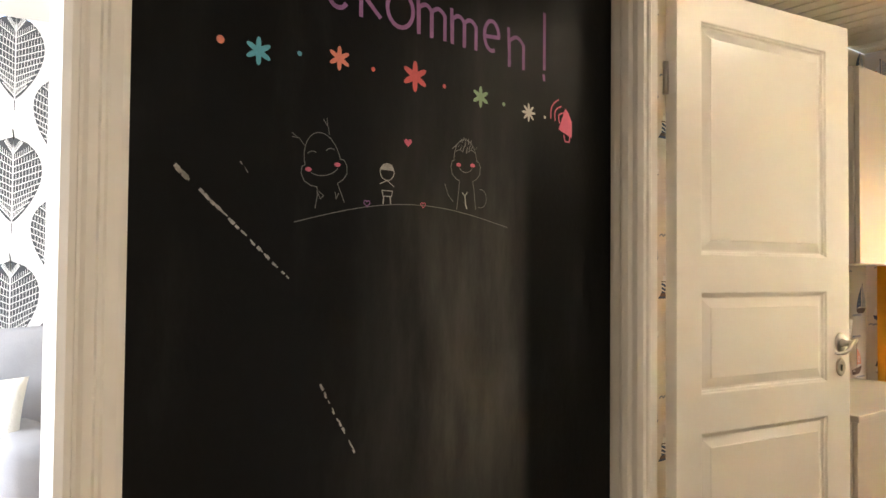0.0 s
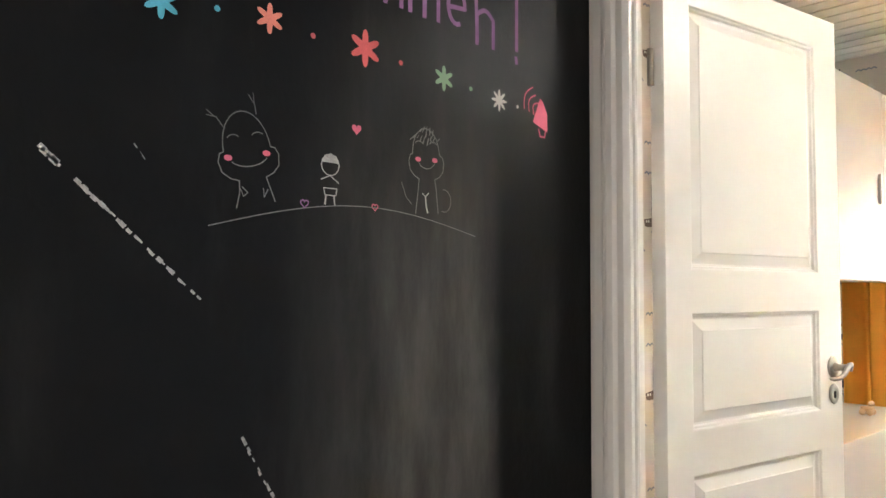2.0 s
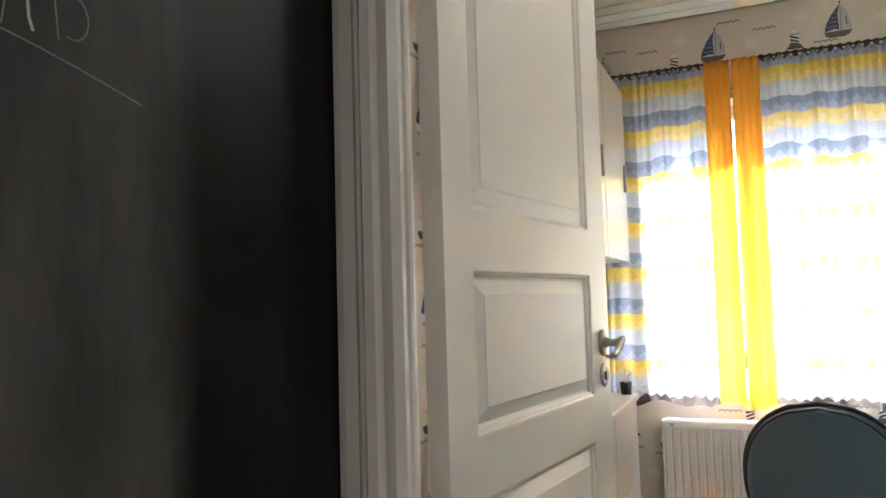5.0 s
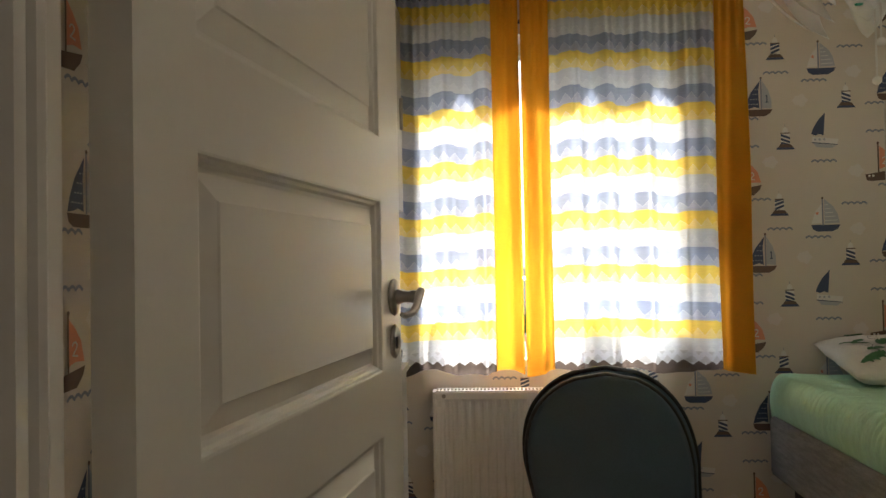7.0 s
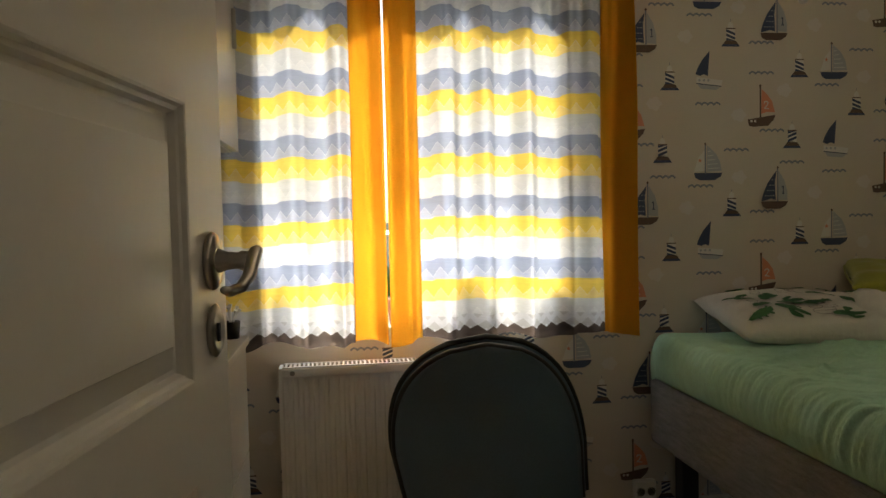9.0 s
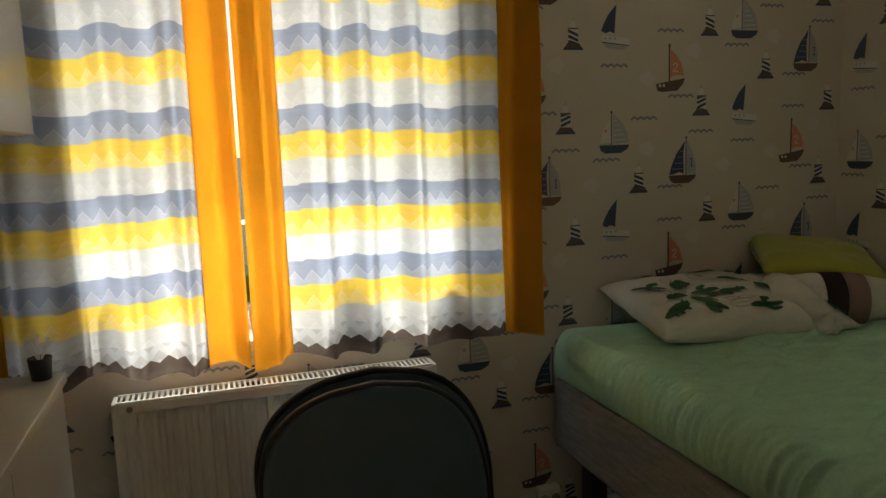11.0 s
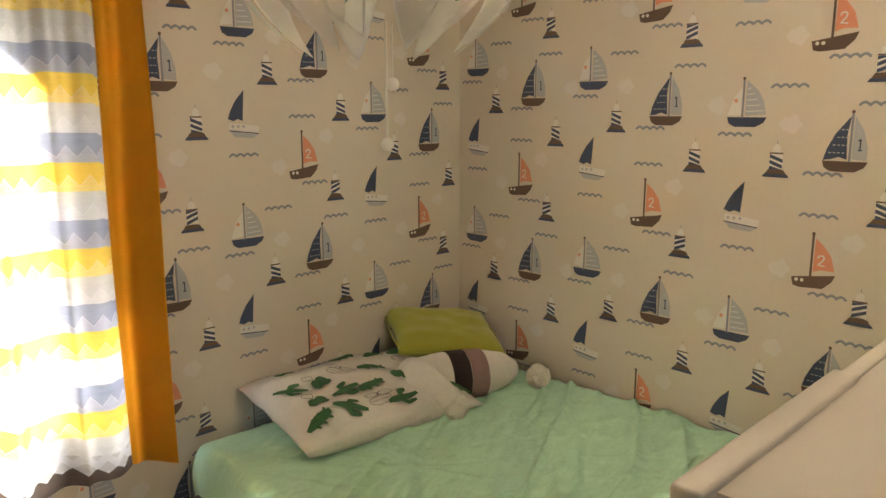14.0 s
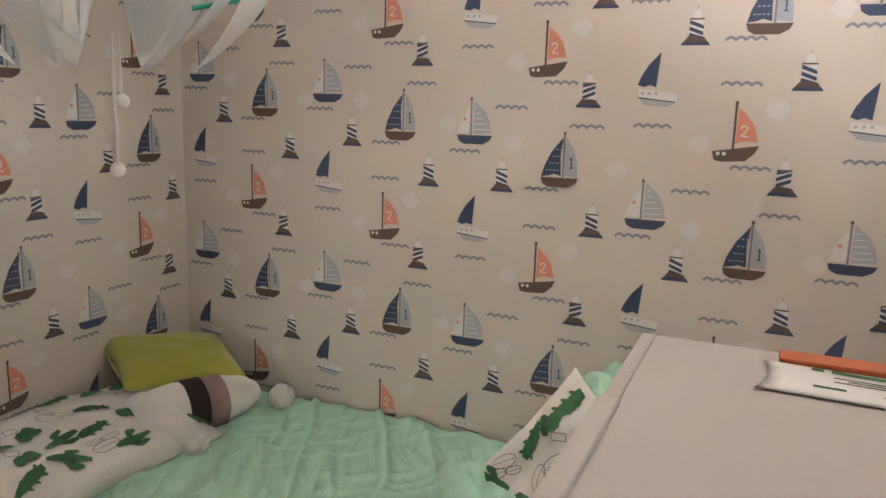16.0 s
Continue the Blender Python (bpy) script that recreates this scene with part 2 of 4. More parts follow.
PLANT = mat("plant_leaf", (0.06, 0.13, 0.04), 0.5, 0.3, 20, 90, 0.05)
AWN = mat("awning_canvas", (0.45, 0.38, 0.28), 0.9, 0.08, 10, 120, 0.05)
GROUND = mat("lawn_ground", (0.07, 0.10, 0.04), 0.95, 0.3, 0.6, 8, 0.2)
GLASS = bpy.data.materials.new("window_glass")
GLASS.use_nodes = True
gb = GLASS.node_tree.nodes["Principled BSDF"]
gb.inputs["Transmission Weight"].default_value, gb.inputs["Roughness"].default_value, gb.inputs["IOR"].default_value = 1.0, 0.0, 1.45

# ---- building helpers ----


def box(bm, x0, x1, y0, y1, z0, z1, bevel=0.0, seg=2):
    r = bmesh.ops.create_cube(bm, size=1.0)
    bmesh.ops.transform(bm, verts=r["verts"], matrix=Matrix.LocRotScale(((x0 + x1) / 2, (y0 + y1) / 2, (z0 + z1) / 2), None, (abs(x1 - x0), abs(y1 - y0), abs(z1 - z0))))
    if bevel:
        es = list({e for v in r["verts"] for e in v.link_edges})
        bmesh.ops.bevel(bm, geom=es, offset=bevel, segments=seg, affect='EDGES', profile=0.5)
    return bm


def boxes(*rows, bevel=0.0):
    bm = bmesh.new()
    for r in rows:
        box(bm, *r, bevel=bevel)
    return bm


def mesh(bm, name, material, smooth=False):
    me = bpy.data.meshes.new(name)
    bm.normal_update()
    bm.to_mesh(me)
    bm.free()
    me.materials.append(material)
    if smooth:
        me.polygons.foreach_set("use_smooth", [True] * len(me.polygons))
    return me


def thing(name, label, category, at, group="", kind=""):
    ob = new(name)
    ob.location = at
    bpy.context.view_layer.update()
    return tagged(ob, label, category, group, kind)


def part(name, bm, material, parent, label="", smooth=False):
    ob = new(name, mesh(bm, name, material, smooth))
    ob.parent = parent
    q = parent
    m = Matrix.Identity(4)
    while q:
        m = q.matrix_basis.inverted() @ m if q.parent is None else m
        q = q.parent
    ob.matrix_parent_inverse = m if parent.parent is None else Matrix.Identity(4)
    return tagged(ob, label)


def solid(name, bm, material, label, category="", kind="", group="", smooth=False):
    return tagged(new(name, mesh(bm, name, material, smooth)), label, category, group, kind)


def lathe(profile, at=(0, 0, 0), n=24, turn=None):
    """A body of revolution round z from (radius, height) pairs."""
    bm = bmesh.new()
    rings = [[bm.verts.new((r * math.cos(2 * math.pi * i / n), r * math.sin(2 * math.pi * i / n), z)) for i in range(n)] for r, z in profile]
    for a, b in zip(rings, rings[1:]):
        for i in range(n):
            bm.faces.new((a[i], a[(i + 1) % n], b[(i + 1) % n], b[i]))
    bm.faces.new(rings[0][::-1])
    bm.faces.new(rings[-1])
    m = Matrix.Translation(at) @ (turn or Matrix.Identity(4))
    bmesh.ops.transform(bm, verts=bm.verts, matrix=m)
    return bm


def tube(points, r, n=8, bm=None):
    """A round bar along points."""
    bm = bm or bmesh.new()
    pts = [Vector(p) for p in points]
    rings = []
    for i, p in enumerate(pts):
        d = (pts[min(i + 1, len(pts) - 1)] - pts[max(i - 1, 0)]).normalized()
        a = d.orthogonal().normalized() if i == 0 else (a - d * a.dot(d)).normalized()
        b = d.cross(a)
        rr = r[i] if isinstance(r, (list, tuple)) else r
        rings.append([bm.verts.new(p + (a * math.cos(2 * math.pi * k / n) + b * math.sin(2 * math.pi * k / n)) * rr) for k in range(n)])
    for s, t in zip(rings, rings[1:]):
        for k in range(n):
            bm.faces.new((s[k], s[(k + 1) % n], t[(k + 1) % n], t[k]))
    bm.faces.new(rings[0][::-1])
    bm.faces.new(rings[-1])
    return bm


def grid_surface(f, nu, nv, thick=0.0):
    """A sheet from f(u, v) with u, v in 0..1, with UVs in the same order."""
    bm = bmesh.new()
    vs = [[bm.verts.new(f(i / nu, j / nv)) for i in range(nu + 1)] for j in range(nv + 1)]
    for j in range(nv):
        for i in range(nu):
            bm.faces.new((vs[j][i], vs[j][i + 1], vs[j + 1][i + 1], vs[j + 1][i]))
    if thick:
        bmesh.ops.solidify(bm, geom=bm.faces[:], thickness=thick)
    return bm


# flat printed shapes lie on a wall: (u, v) on the wall to a place in the room
class Sheet:
    def __init__(self, origin, right, lift=0.0012):
        self.o, self.r = Vector(origin), Vector(right)
        self.n = self.r.cross(Vector((0, 0, 1))).normalized() * -1
        self.lift = lift
        self.layers = {}

    def at(self, u, v, k=0):
        return self.o + self.r * u + Vector((0, 0, v)) - self.n * (self.lift + 0.0006 * k)

    def poly(self, material, pts, k=0):
        bm = self.layers.setdefault(material.name, (material, bmesh.new()))[1]
        bm.faces.new([bm.verts.new(self.at(u, v, k)) for u, v in pts])

    def ribbon(self, material, pts, w, k=0):
        for j, ((a, b), (c, d)) in enumerate(zip(pts, pts[1:])):
            l = math.hypot(c - a, d - b) or 1
            x, y = -(d - b) / l * w / 2, (c - a) / l * w / 2
            e = 0.25 * w / l
            ex, ey = (c - a) * e, (d - b) * e
            self.poly(material, [(a + x - ex, b + y - ey), (a - x - ex, b - y - ey), (c - x + ex, d - y + ey), (c + x + ex, d + y + ey)], k + .4 * (j % 2))

    def disc(self, material, u, v, r, k=0, n=14, squash=1.0):
        self.poly(material, [(u + r * math.cos(2 * math.pi * i / n), v + r * squash * math.sin(2 * math.pi * i / n)) for i in range(n)], k)

    def done(self, name, parent, label=""):
        for material, bm in self.layers.values():
            ob = part(name, bm, material, parent, label)
            ob["kind"] = "stuff"


def lerp(a, b, t):
    return a + (b - a) * t


def arc(u0, v0, u1, v1, bow, n=6):
    """Points from one place to another with a bow to the left of the way."""
    l = math.hypot(u1 - u0, v1 - v0)
    nx, ny = -(v1 - v0) / l, (u1 - u0) / l
    return [(lerp(u0, u1, i / n) + nx * bow * math.sin(math.pi * i / n), lerp(v0, v1, i / n) + ny * bow * math.sin(math.pi * i / n)) for i in range(n + 1)]


def digit(s, material, u, v, h, kind, k):
    if kind == 2:
        s.ribbon(material, [(u - .3 * h, v + .25 * h), (u - .2 * h, v + .45 * h), (u + .1 * h, v + .5 * h), (u + .28 * h, v + .3 * h), (u + .15 * h, v), (u - .25 * h, v - .42 * h), (u + .35 * h, v - .5 * h)], .13 * h, k)
    else:
        s.ribbon(material, [(u - .15 * h, v + .4 * h), (u + .02 * h, v + .5 * h), (u + .02 * h, v - .5 * h)], .14 * h, k)
        s.ribbon(material, [(u - .15 * h, v - .5 * h), (u + .18 * h, v - .5 * h)], .12 * h, k)


def lighthouse(s, u, v, flip):
    s.poly(NAVY, [(u - .040, v - .036), (u + .040, v - .036), (u + .034, v - .026), (u - .034, v - .026)])
    s.poly(HULL, [(u - .032, v - .026), (u + .032, v - .026), (u + .024, v - .014), (u + .010, v - .010), (u - .006, v - .006), (u - .022, v - .012)], 1)
    s.poly(WHITE, [(u - .021, v - .012), (u + .021, v - .012), (u + .018, v + .034), (u - .018, v + .034)], 1)
    for i in range(3):
        lo = v - .012 + i * .0175
        hi = lo - .015 * flip
        cut = [min(max(q, v - .012), v + .034) for q in (lo, hi, hi + .0105, lo + .0105)]
        s.poly(NAVY, [(u - .0195, cut[0]), (u + .0195, cut[1]), (u + .0190, cut[2]), (u - .0190, cut[3])], 2)
    s.poly(HULL, [(u - .021, v + .034), (u + .021, v + .034), (u + .019, v + .0385), (u - .019, v + .0385)], 2)
    s.poly(WHITE, [(u - .012, v + .0385), (u + .012, v + .0385), (u + .010, v + .056), (u, v + .064), (u - .010, v + .056)], 1)
    s.ribbon(WAVE, [(u, v + .064), (u, v + .074)], .002)


def hull(s, material, u, v, w, h, lean=0.0):
    s.poly(material, [(u - w, v + h - lean), (u - w * .9, v + h * .35 - lean), (u - w * .6, v), (u + w * .45, v + lean * .4), (u + w * .85, v + h * .45 + lean), (u + w, v + h + lean)])


def boat_sail(s, u, v):
    s.poly(NAVY, [(u - .032, v + .012), (u - .026, v + .028), (u - .014, v + .048), (u + .006, v + .070), (u + .001, v + .008), (u - .010, v + .012), (u - .020, v + .008)])
    s.poly(WHITE, [(u - .030, v - .010), (u - .029, v + .005), (u + .040, v - .003), (u + .036, v - .018)])
    s.poly(PALE, [(u - .028, v - .012), (u - .018, v - .024), (u + .022, v - .027), (u + .034, v - .020)], 1)
    s.ribbon(NAVY, [(u - .030, v - .011), (u + .036, v - .018)], .0022, 2)
    for i in range(3):
        s.disc(PALE, u - .022 + i * .012, v - .003, .0032, 2, 8)


def boat_one(s, u, v, spots):
    hull(s, HULL, u, v - .052, .036, .018)
    s.poly(NAVY, [(u - .035, v - .033), (u - .030, v - .014), (u - .018, v + .012), (u + .005, v + .042), (u + .001, v + .01), (u + .003, v - .031), (u - .010, v - .027), (u - .022, v - .031)])
    for i in range(4):
        z = v - .020 + i * .013
        for q in range(4 - i // 2):
            s.ribbon(PALE, [(u - .026 + i * .006 + q * .007, z), (u - .0225 + i * .006 + q * .007, z)], .0018, 2)
    s.poly(PALE, [(u + .010, v - .030), (u + .034, v - .032), (u + .034, v - .010), (u + .026, v + .018), (u + .011, v + .042)])
    digit(s, NAVY, u + .022, v - .006, .018, 1, 2)
    s.ribbon(WAVE, [(u + .0075, v - .034), (u + .0075, v + .050)], .004, 3)
    s.disc(HULL, u + .0075, v + .049, .003, 4, 8)


def boat_star(s, u, v):
    hull(s, NAVY, u, v - .045, .038, .018)
    s.poly(WHITE, [(u - .038, v - .024), (u - .010, v - .022), (u - .010, v + .030), (u - .026, v + .010)])
    s.poly(CORAL, [(u - .022 + .006 * (1 if i % 2 == 0 else .42) * math.sin(math.pi * i / 5), v + .004 + .006 * (1 if i % 2 == 0 else .42) * math.cos(math.pi * i / 5)) for i in range(10)], 2)
    s.poly(PALE, [(u - .003, v - .024), (u + .036, v - .022), (u + .031, v + .002), (u + .020, v + .022), (u - .003, v + .042)])
    for i in range(5):
        s.ribbon(WHITE, [(u - .001, v - .016 + i * .0105), (u + .030 - i * .006, v - .015 + i * .0105)], .0016, 2)
    s.ribbon(WAVE, [(u - .008, v - .028), (u - .008, v + .046)], .004, 3)
    s.disc(HULL, u - .008, v + .045, .003, 4, 8)


def boat_two(s, u, v):
    hull(s, HULL, u, v - .050, .038, .024, .006)
    for q in (0, 1):
        s.disc(WHITE, u - .028 + q * .010, v - .036, .0034, 2, 8)
    s.poly(CORAL, [(u - .001, v - .018), (u + .014, v - .013), (u + .036, v - .014), (u + .028, v + .014), (u + .014, v + .032), (u + .000, v + .044)])
    digit(s, WHITE, u + .012, v + .004, .019, 2, 2)
    s.ribbon(HULL, [(u - .004, v - .030), (u - .004, v + .052)], .0042, 3)
    s.disc(HULL, u - .004, v + .052, .0034, 4, 8)


def waves(s, u, v):
    pts = [(u - .034 + i * .0034, v + .0052 * abs(math.sin(i * math.pi / 5)) * (1 if (i // 5) % 2 == 0 else 1)) for i in range(21)]
    s.ribbon(WAVE, pts, .0048)


def cloud(s, u, v):
    n = 20
    s.poly(CLOUD, [(u + (.019 + .003 * math.cos(6 * t)) * math.cos(t), v + (.016 + .003 * math.cos(5 * t)) * math.sin(t)) for t in (2 * math.pi * i / n for i in range(n))])


CELL = (("A", .00, .300), ("C", .00, .000), ("D", .21, .200), ("B", .26, .520), ("L", .09, .450), ("M", .33, .080), ("L", .36, .340),
        ("W", .00, .208), ("W", -.03, -.09), ("W", .11, .04), ("W", .33, .61), ("W", .21, .43), ("W", .21, .32), ("W", .25, .11),
        ("K", .12, .17), ("K", .30, .26), ("K", .42, .50), ("K", .12, .56))
PITCH, DROP = 0.505, 0.617


class Scaled:
    """Draws on a sheet round one place at another size."""

    def __init__(self, s, u, v, k):
        self.s, self.u, self.v, self.k = s, u, v, k

    def m(self, p):
        return (self.u + p[0] * self.k, self.v + p[1] * self.k)

    def poly(self, material, pts, k=0):
        self.s.poly(material, [self.m(p) for p in pts], k)

    def ribbon(self, material, pts, w, k=0):
        self.s.ribbon(material, [self.m(p) for p in pts], w * self.k, k)

    def disc(self, material, u, v, r, k=0, n=14):
        self.s.disc(material, *self.m((u, v)), r * self.k, k, n)


SIZE = {"A": 1.45, "B": 1.50, "C": 1.46, "D": 1.46, "L": 0.90, "M": 0.90, "W": 1.38, "K": 1.45}


def wallpaper(sheet, strips, z0, z1, inside):
    """Hang strips of sailing-boat paper: (place along the wall, height shift) each."""
    draw = {"A": boat_sail, "C": boat_star, "D": boat_two, "W": waves, "K": cloud}
    for u0, shift in strips:
        for kind, du, dv in CELL:
            n = math.floor((z0 - shift - dv) / DROP)
            for i in range(n, n + 8):
                u, v = u0 + du, shift + dv + i * DROP
                if not (z0 + .06 < v < z1 - .05 and inside(u, v)):
                    continue
                small = Scaled(sheet, u, v, SIZE[kind])
                if kind in "LM":
                    lighthouse(small, 0, 0, 1 if kind == "L" else -1)
                elif kind == "B":
                    boat_one(small, 0, 0, True)
                else:
                    draw[kind](small, 0, 0)


# ---- structure ----
XL, XR, Y0, Y1, HC = -0.52, 2.512, 0.085, 2.545, 2.46
WX0, WX1, WZ0, WZ1 = -0.03, 1.092, 0.745, 2.06   # window opening
CW = -0.115                                     # chalkboard wall face
HX, HY = 2.05, -3.3                             # hall extent
LX = -2.75                                      # living-room far wall
solid("ground", boxes((-300, 300, -300, 300, -0.6, -0.5)), GROUND, "green lawn outside below the house", "ground", "structure")
solid("floor", boxes((LX, XR, HY, Y1, -0.12, 0.0)), FLOOR, "brown oak floorboards, slightly worn", "floor", "structure")

# window wall with its opening
wall_n = solid("wall_north", boxes((XL - .1, WX0, Y1, Y1 + .28, 0, 2.8), (WX1, XR + .1, Y1, Y1 + .28, 0, 2.8), (WX0, WX1, Y1, Y1 + .28, 0, WZ0 - .03), (WX0, WX1, Y1, Y1 + .28, WZ1, 2.8)), WALLP, "cream wallpaper wall printed with sailing boats and lighthouses", "wall", "structure")
wall_e = solid("wall_east", boxes((XR, XR + .12, Y0, Y1, 0, HC)), WALLP, "cream wallpaper wall printed with sailing boats and lighthouses", "wall", "structure")
wall_w = solid("wall_west", boxes((XL - .12, XL, Y0, Y1, 0, HC)), WALLP, "cream wallpaper wall printed with sailing boats and lighthouses", "wall", "structure")
DX0, DX1, DZ = 0.0, 0.80, 2.11
wall_s = solid("wall_south", boxes((LX, DX0 - .038, 0, Y0, 0, HC), (DX1 + .02, XR + .12, 0, Y0, 0, HC), (DX0 - .038, DX1 + .02, 0, Y0, DZ + .02, HC)), PLAIN, "painted wall round the bedroom doorway", "wall", "structure")

sn = Sheet((0, Y1, 0), (1, 0, 0))
wallpaper(sn, ((-.43, .50), (.075, .56), (.58, .59), (1.085, .635), (1.59, .683), (2.09, .433)), 0, HC, lambda u, v: XL + .03 < u < XR - .03 and not (WX0 - .05 < u < WX1 + .05 and WZ0 - .03 < v < WZ1 + .07))
sn.done("wallpaper_print", wall_n)
se_ = Sheet((XR, 0, 0), (0, -1, 0))
wallpaper(se_, ((-2.45, .595), (-1.945, .537), (-1.44, .427), (-.935, .220), (-.43, .150)), 0, HC, lambda u, v: Y0 + .04 < -u < Y1 - .03)
se_.done("wallpaper_print", wall_e)
sw = Sheet((XL, 0, 0), (0, 1, 0))
wallpaper(sw, ((.2, .1), (.705, .16), (1.21, .22), (1.715, .12), (2.22, .03)), 0, HC, lambda u, v: Y0 + .04 < u < Y1 - .03)
sw.done("wallpaper_print", wall_w)

# ceilings: narrow boards with open grooves over the bedroom, plain over hall and living room
bm = bmesh.new()
yy = Y0
while yy < Y1:
    box(bm, XL + .004, XR - .004, yy + .005, min(yy + .098, Y1) - .005, HC, HC + .014, bevel=.002, seg=1)
    yy += .098
box(bm, XL, XR, Y0, Y1, HC + .016, HC + .05)
solid("ceiling", bm, CEIL, "white tongue-and-groove board ceiling", "ceiling", "structure")
solid("ceiling_hall", boxes((LX, XR, HY, Y0, HC + .005, HC + .05)), PLAIN, "plain white ceiling of hall and living room", "ceiling", "structure")

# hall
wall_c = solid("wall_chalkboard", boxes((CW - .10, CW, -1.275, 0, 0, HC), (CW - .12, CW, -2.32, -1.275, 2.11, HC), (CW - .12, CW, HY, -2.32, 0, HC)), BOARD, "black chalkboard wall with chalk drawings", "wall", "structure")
solid("wall_hall_east", boxes((HX, HX + .1, HY, 0, 0, HC)), PLAIN, "plain light hall wall", "wall", "structure")
solid("wall_hall_south", boxes((LX, -2.3, HY - .1, HY, 0, HC), (-.7, HX, HY - .1, HY, 0, HC), (-2.3, -.7, HY - .1, HY, 0, .85), (-2.3, -.7, HY - .1, HY, 2.15, HC)), PLAIN, "plain light wall with a window opening", "wall", "structure")
wall_l = solid("wall_living_room", boxes((LX - .1, LX, HY, 0, 0, HC)), LEAFW, "white wallpaper wall with large charcoal leaf skeletons", "wall", "structure")


def casing(bm, x0, x1, y, z0, z1):
    """Moulded upright casing on a wall facing -y."""
    prof = ((0, .012), (.12, .020), (.22, .020), (.25, .014), (.30, .014), (.36, .024), (.50, .026), (.56, .018), (.62, .018), (.68, .013), (.88, .012), (1, .008))
    lo = [bm.verts.new((lerp(x0, x1, a), y - d, z0)) for a, d in prof] + [bm.verts.new((x1, y, z0)), bm.verts.new((x0, y, z0))]
    hi = [bm.verts.new((v.co.x, v.co.y, z1)) for v in lo]
    n = len(lo)
    for i in range(n):
        bm.faces.new((lo[i], lo[(i + 1) % n], hi[(i + 1) % n], hi[i]))
    bm.faces.new(lo[::-1])
    bm.faces.new(hi)
    bmesh.ops.recalc_face_normals(bm, faces=bm.faces[:])
    return bm


frame_1 = thing("door_frame_1", "white painted moulded door casing and lining", "door frame", (DX0, 0, 0), kind="structure")
part("casing", casing(bmesh.new(), DX0, CW + .002, -.001, 0, DZ + .1), PAINT, frame_1)
part("casing", casing(bmesh.new(), DX1, DX1 + .113, -.001, 0, DZ + .1), PAINT, frame_1)
part("lining", boxes((DX0 - .03, DX0 - .007, -.001, .045, 0, DZ + .02), (DX0 - .038, DX0 - .03, -.001, Y0 + .002, 0, DZ + .02)), PAINT, frame_1)
part("lining", boxes((DX1, DX1 + .02, -.001, Y0 + .002, 0, DZ + .02)), PAINT, frame_1)
part("head", boxes((DX0, DX1, -.001, Y0 + .002, DZ, DZ + .02), (DX0, DX1, -.018, -.001, DZ, DZ + .1)), PAINT, frame_1)
part("stop", tube(((DX0 - .002, .010, 0), (DX0 - .002, .010, DZ)), .008), PAINT, frame_1)
frame_2 = thing("door_frame_2", "white painted moulded casing of the living-room doorway", "door frame", (CW, -1.378, 0), kind="structure")
turn = Matrix.Translation((CW, 0, 0)) @ Matrix.Rotation(radians(90), 4, 'Z')
for y0, y1 in ((-1.378, -1.272), (-2.21, -2.323)):
    bm = casing(bmesh.new(), y0, y1, -.001, 0, 2.20)
    bmesh.ops.transform(bm, verts=bm.verts, matrix=turn)
    part("casing", bm, PAINT, frame_2)
part("lining", boxes((CW - .102, CW + .001, -1.378, -1.275, 0, 2.11)), PAINT, frame_2)
part("lining", boxes((CW - .102, CW + .001, -2.32, -2.21, 0, 2.11)), PAINT, frame_2)
part("head", boxes((CW + .001, CW + .02, -2.21, -1.378, 2.10, 2.2)), PAINT, frame_2)
solid("baseboard", boxes((XL, XR, Y1 - .012, Y1 - .001, .0, .07), bevel=.003), PAINT, "white painted baseboard along the window wall", "baseboard", "structure")

# ---- bedroom door leaf ----
LW, LT = 0.775, 0.04
ang = math.atan2(.768, .112)
LEAFM = Matrix.Translation((0.010, .118, 0)) @ Matrix.Rotation(ang, 4, 'Z')   # x along the leaf, -y towards the viewer's side


def placed(bm, m):
    bmesh.ops.transform(bm, verts=bm.verts, matrix=m)
    return bm


door_1 = thing("door_1", "white painted three-panel wooden door standing open", "door", (0.010, .118, 0), kind="structure")
PU0, PU1 = .094, .662     # recess edges along the leaf
PZ = ((.15, .852), (.957, 1.242), (1.345, 2.005))
bm = boxes((0, PU0, 0, LT, .008, 2.095), (PU1, LW, 0, LT, .008, 2.095))
zs = [.008] + [z for p in PZ for z in p] + [2.095]
for a, b in zip(zs[::2], zs[1::2]):
    box(bm, PU0, PU1, 0, LT, a, b)
part("frame", placed(bm, LEAFM), PAINT, door_1)
for z0, z1 in PZ:
    bm = bmesh.new()
    for face, s in ((0.0, 1), (LT, -1)):
        rings = []
        for inset, depth in ((0, 0), (.003, .001), (.005, .006), (.009, .008), (.012, .0145), (.017, .0155), (.043, .0050), (.045, .0028)):
            rings.append([bm.verts.new((u, face + s * depth, z)) for u, z in ((PU0 + inset, z0 + inset), (PU1 - inset, z0 + inset), (PU1 - inset, z1 - inset), (PU0 + inset, z1 - inset))])
        for r, q in zip(rings, rings[1:]):
            for i in range(4):
                bm.faces.new((r[i], r[(i + 1) % 4], q[(i + 1) % 4], q[i]))
        bm.faces.new(rings[-1])
    bmesh.ops.recalc_face_normals(bm, faces=bm.faces[:])
    part("panel", placed(bm, LEAFM), PAINT, door_1)
HU, HZ = .721, 1.078
roseturn = Matrix.Rotation(radians(90), 4, 'X')
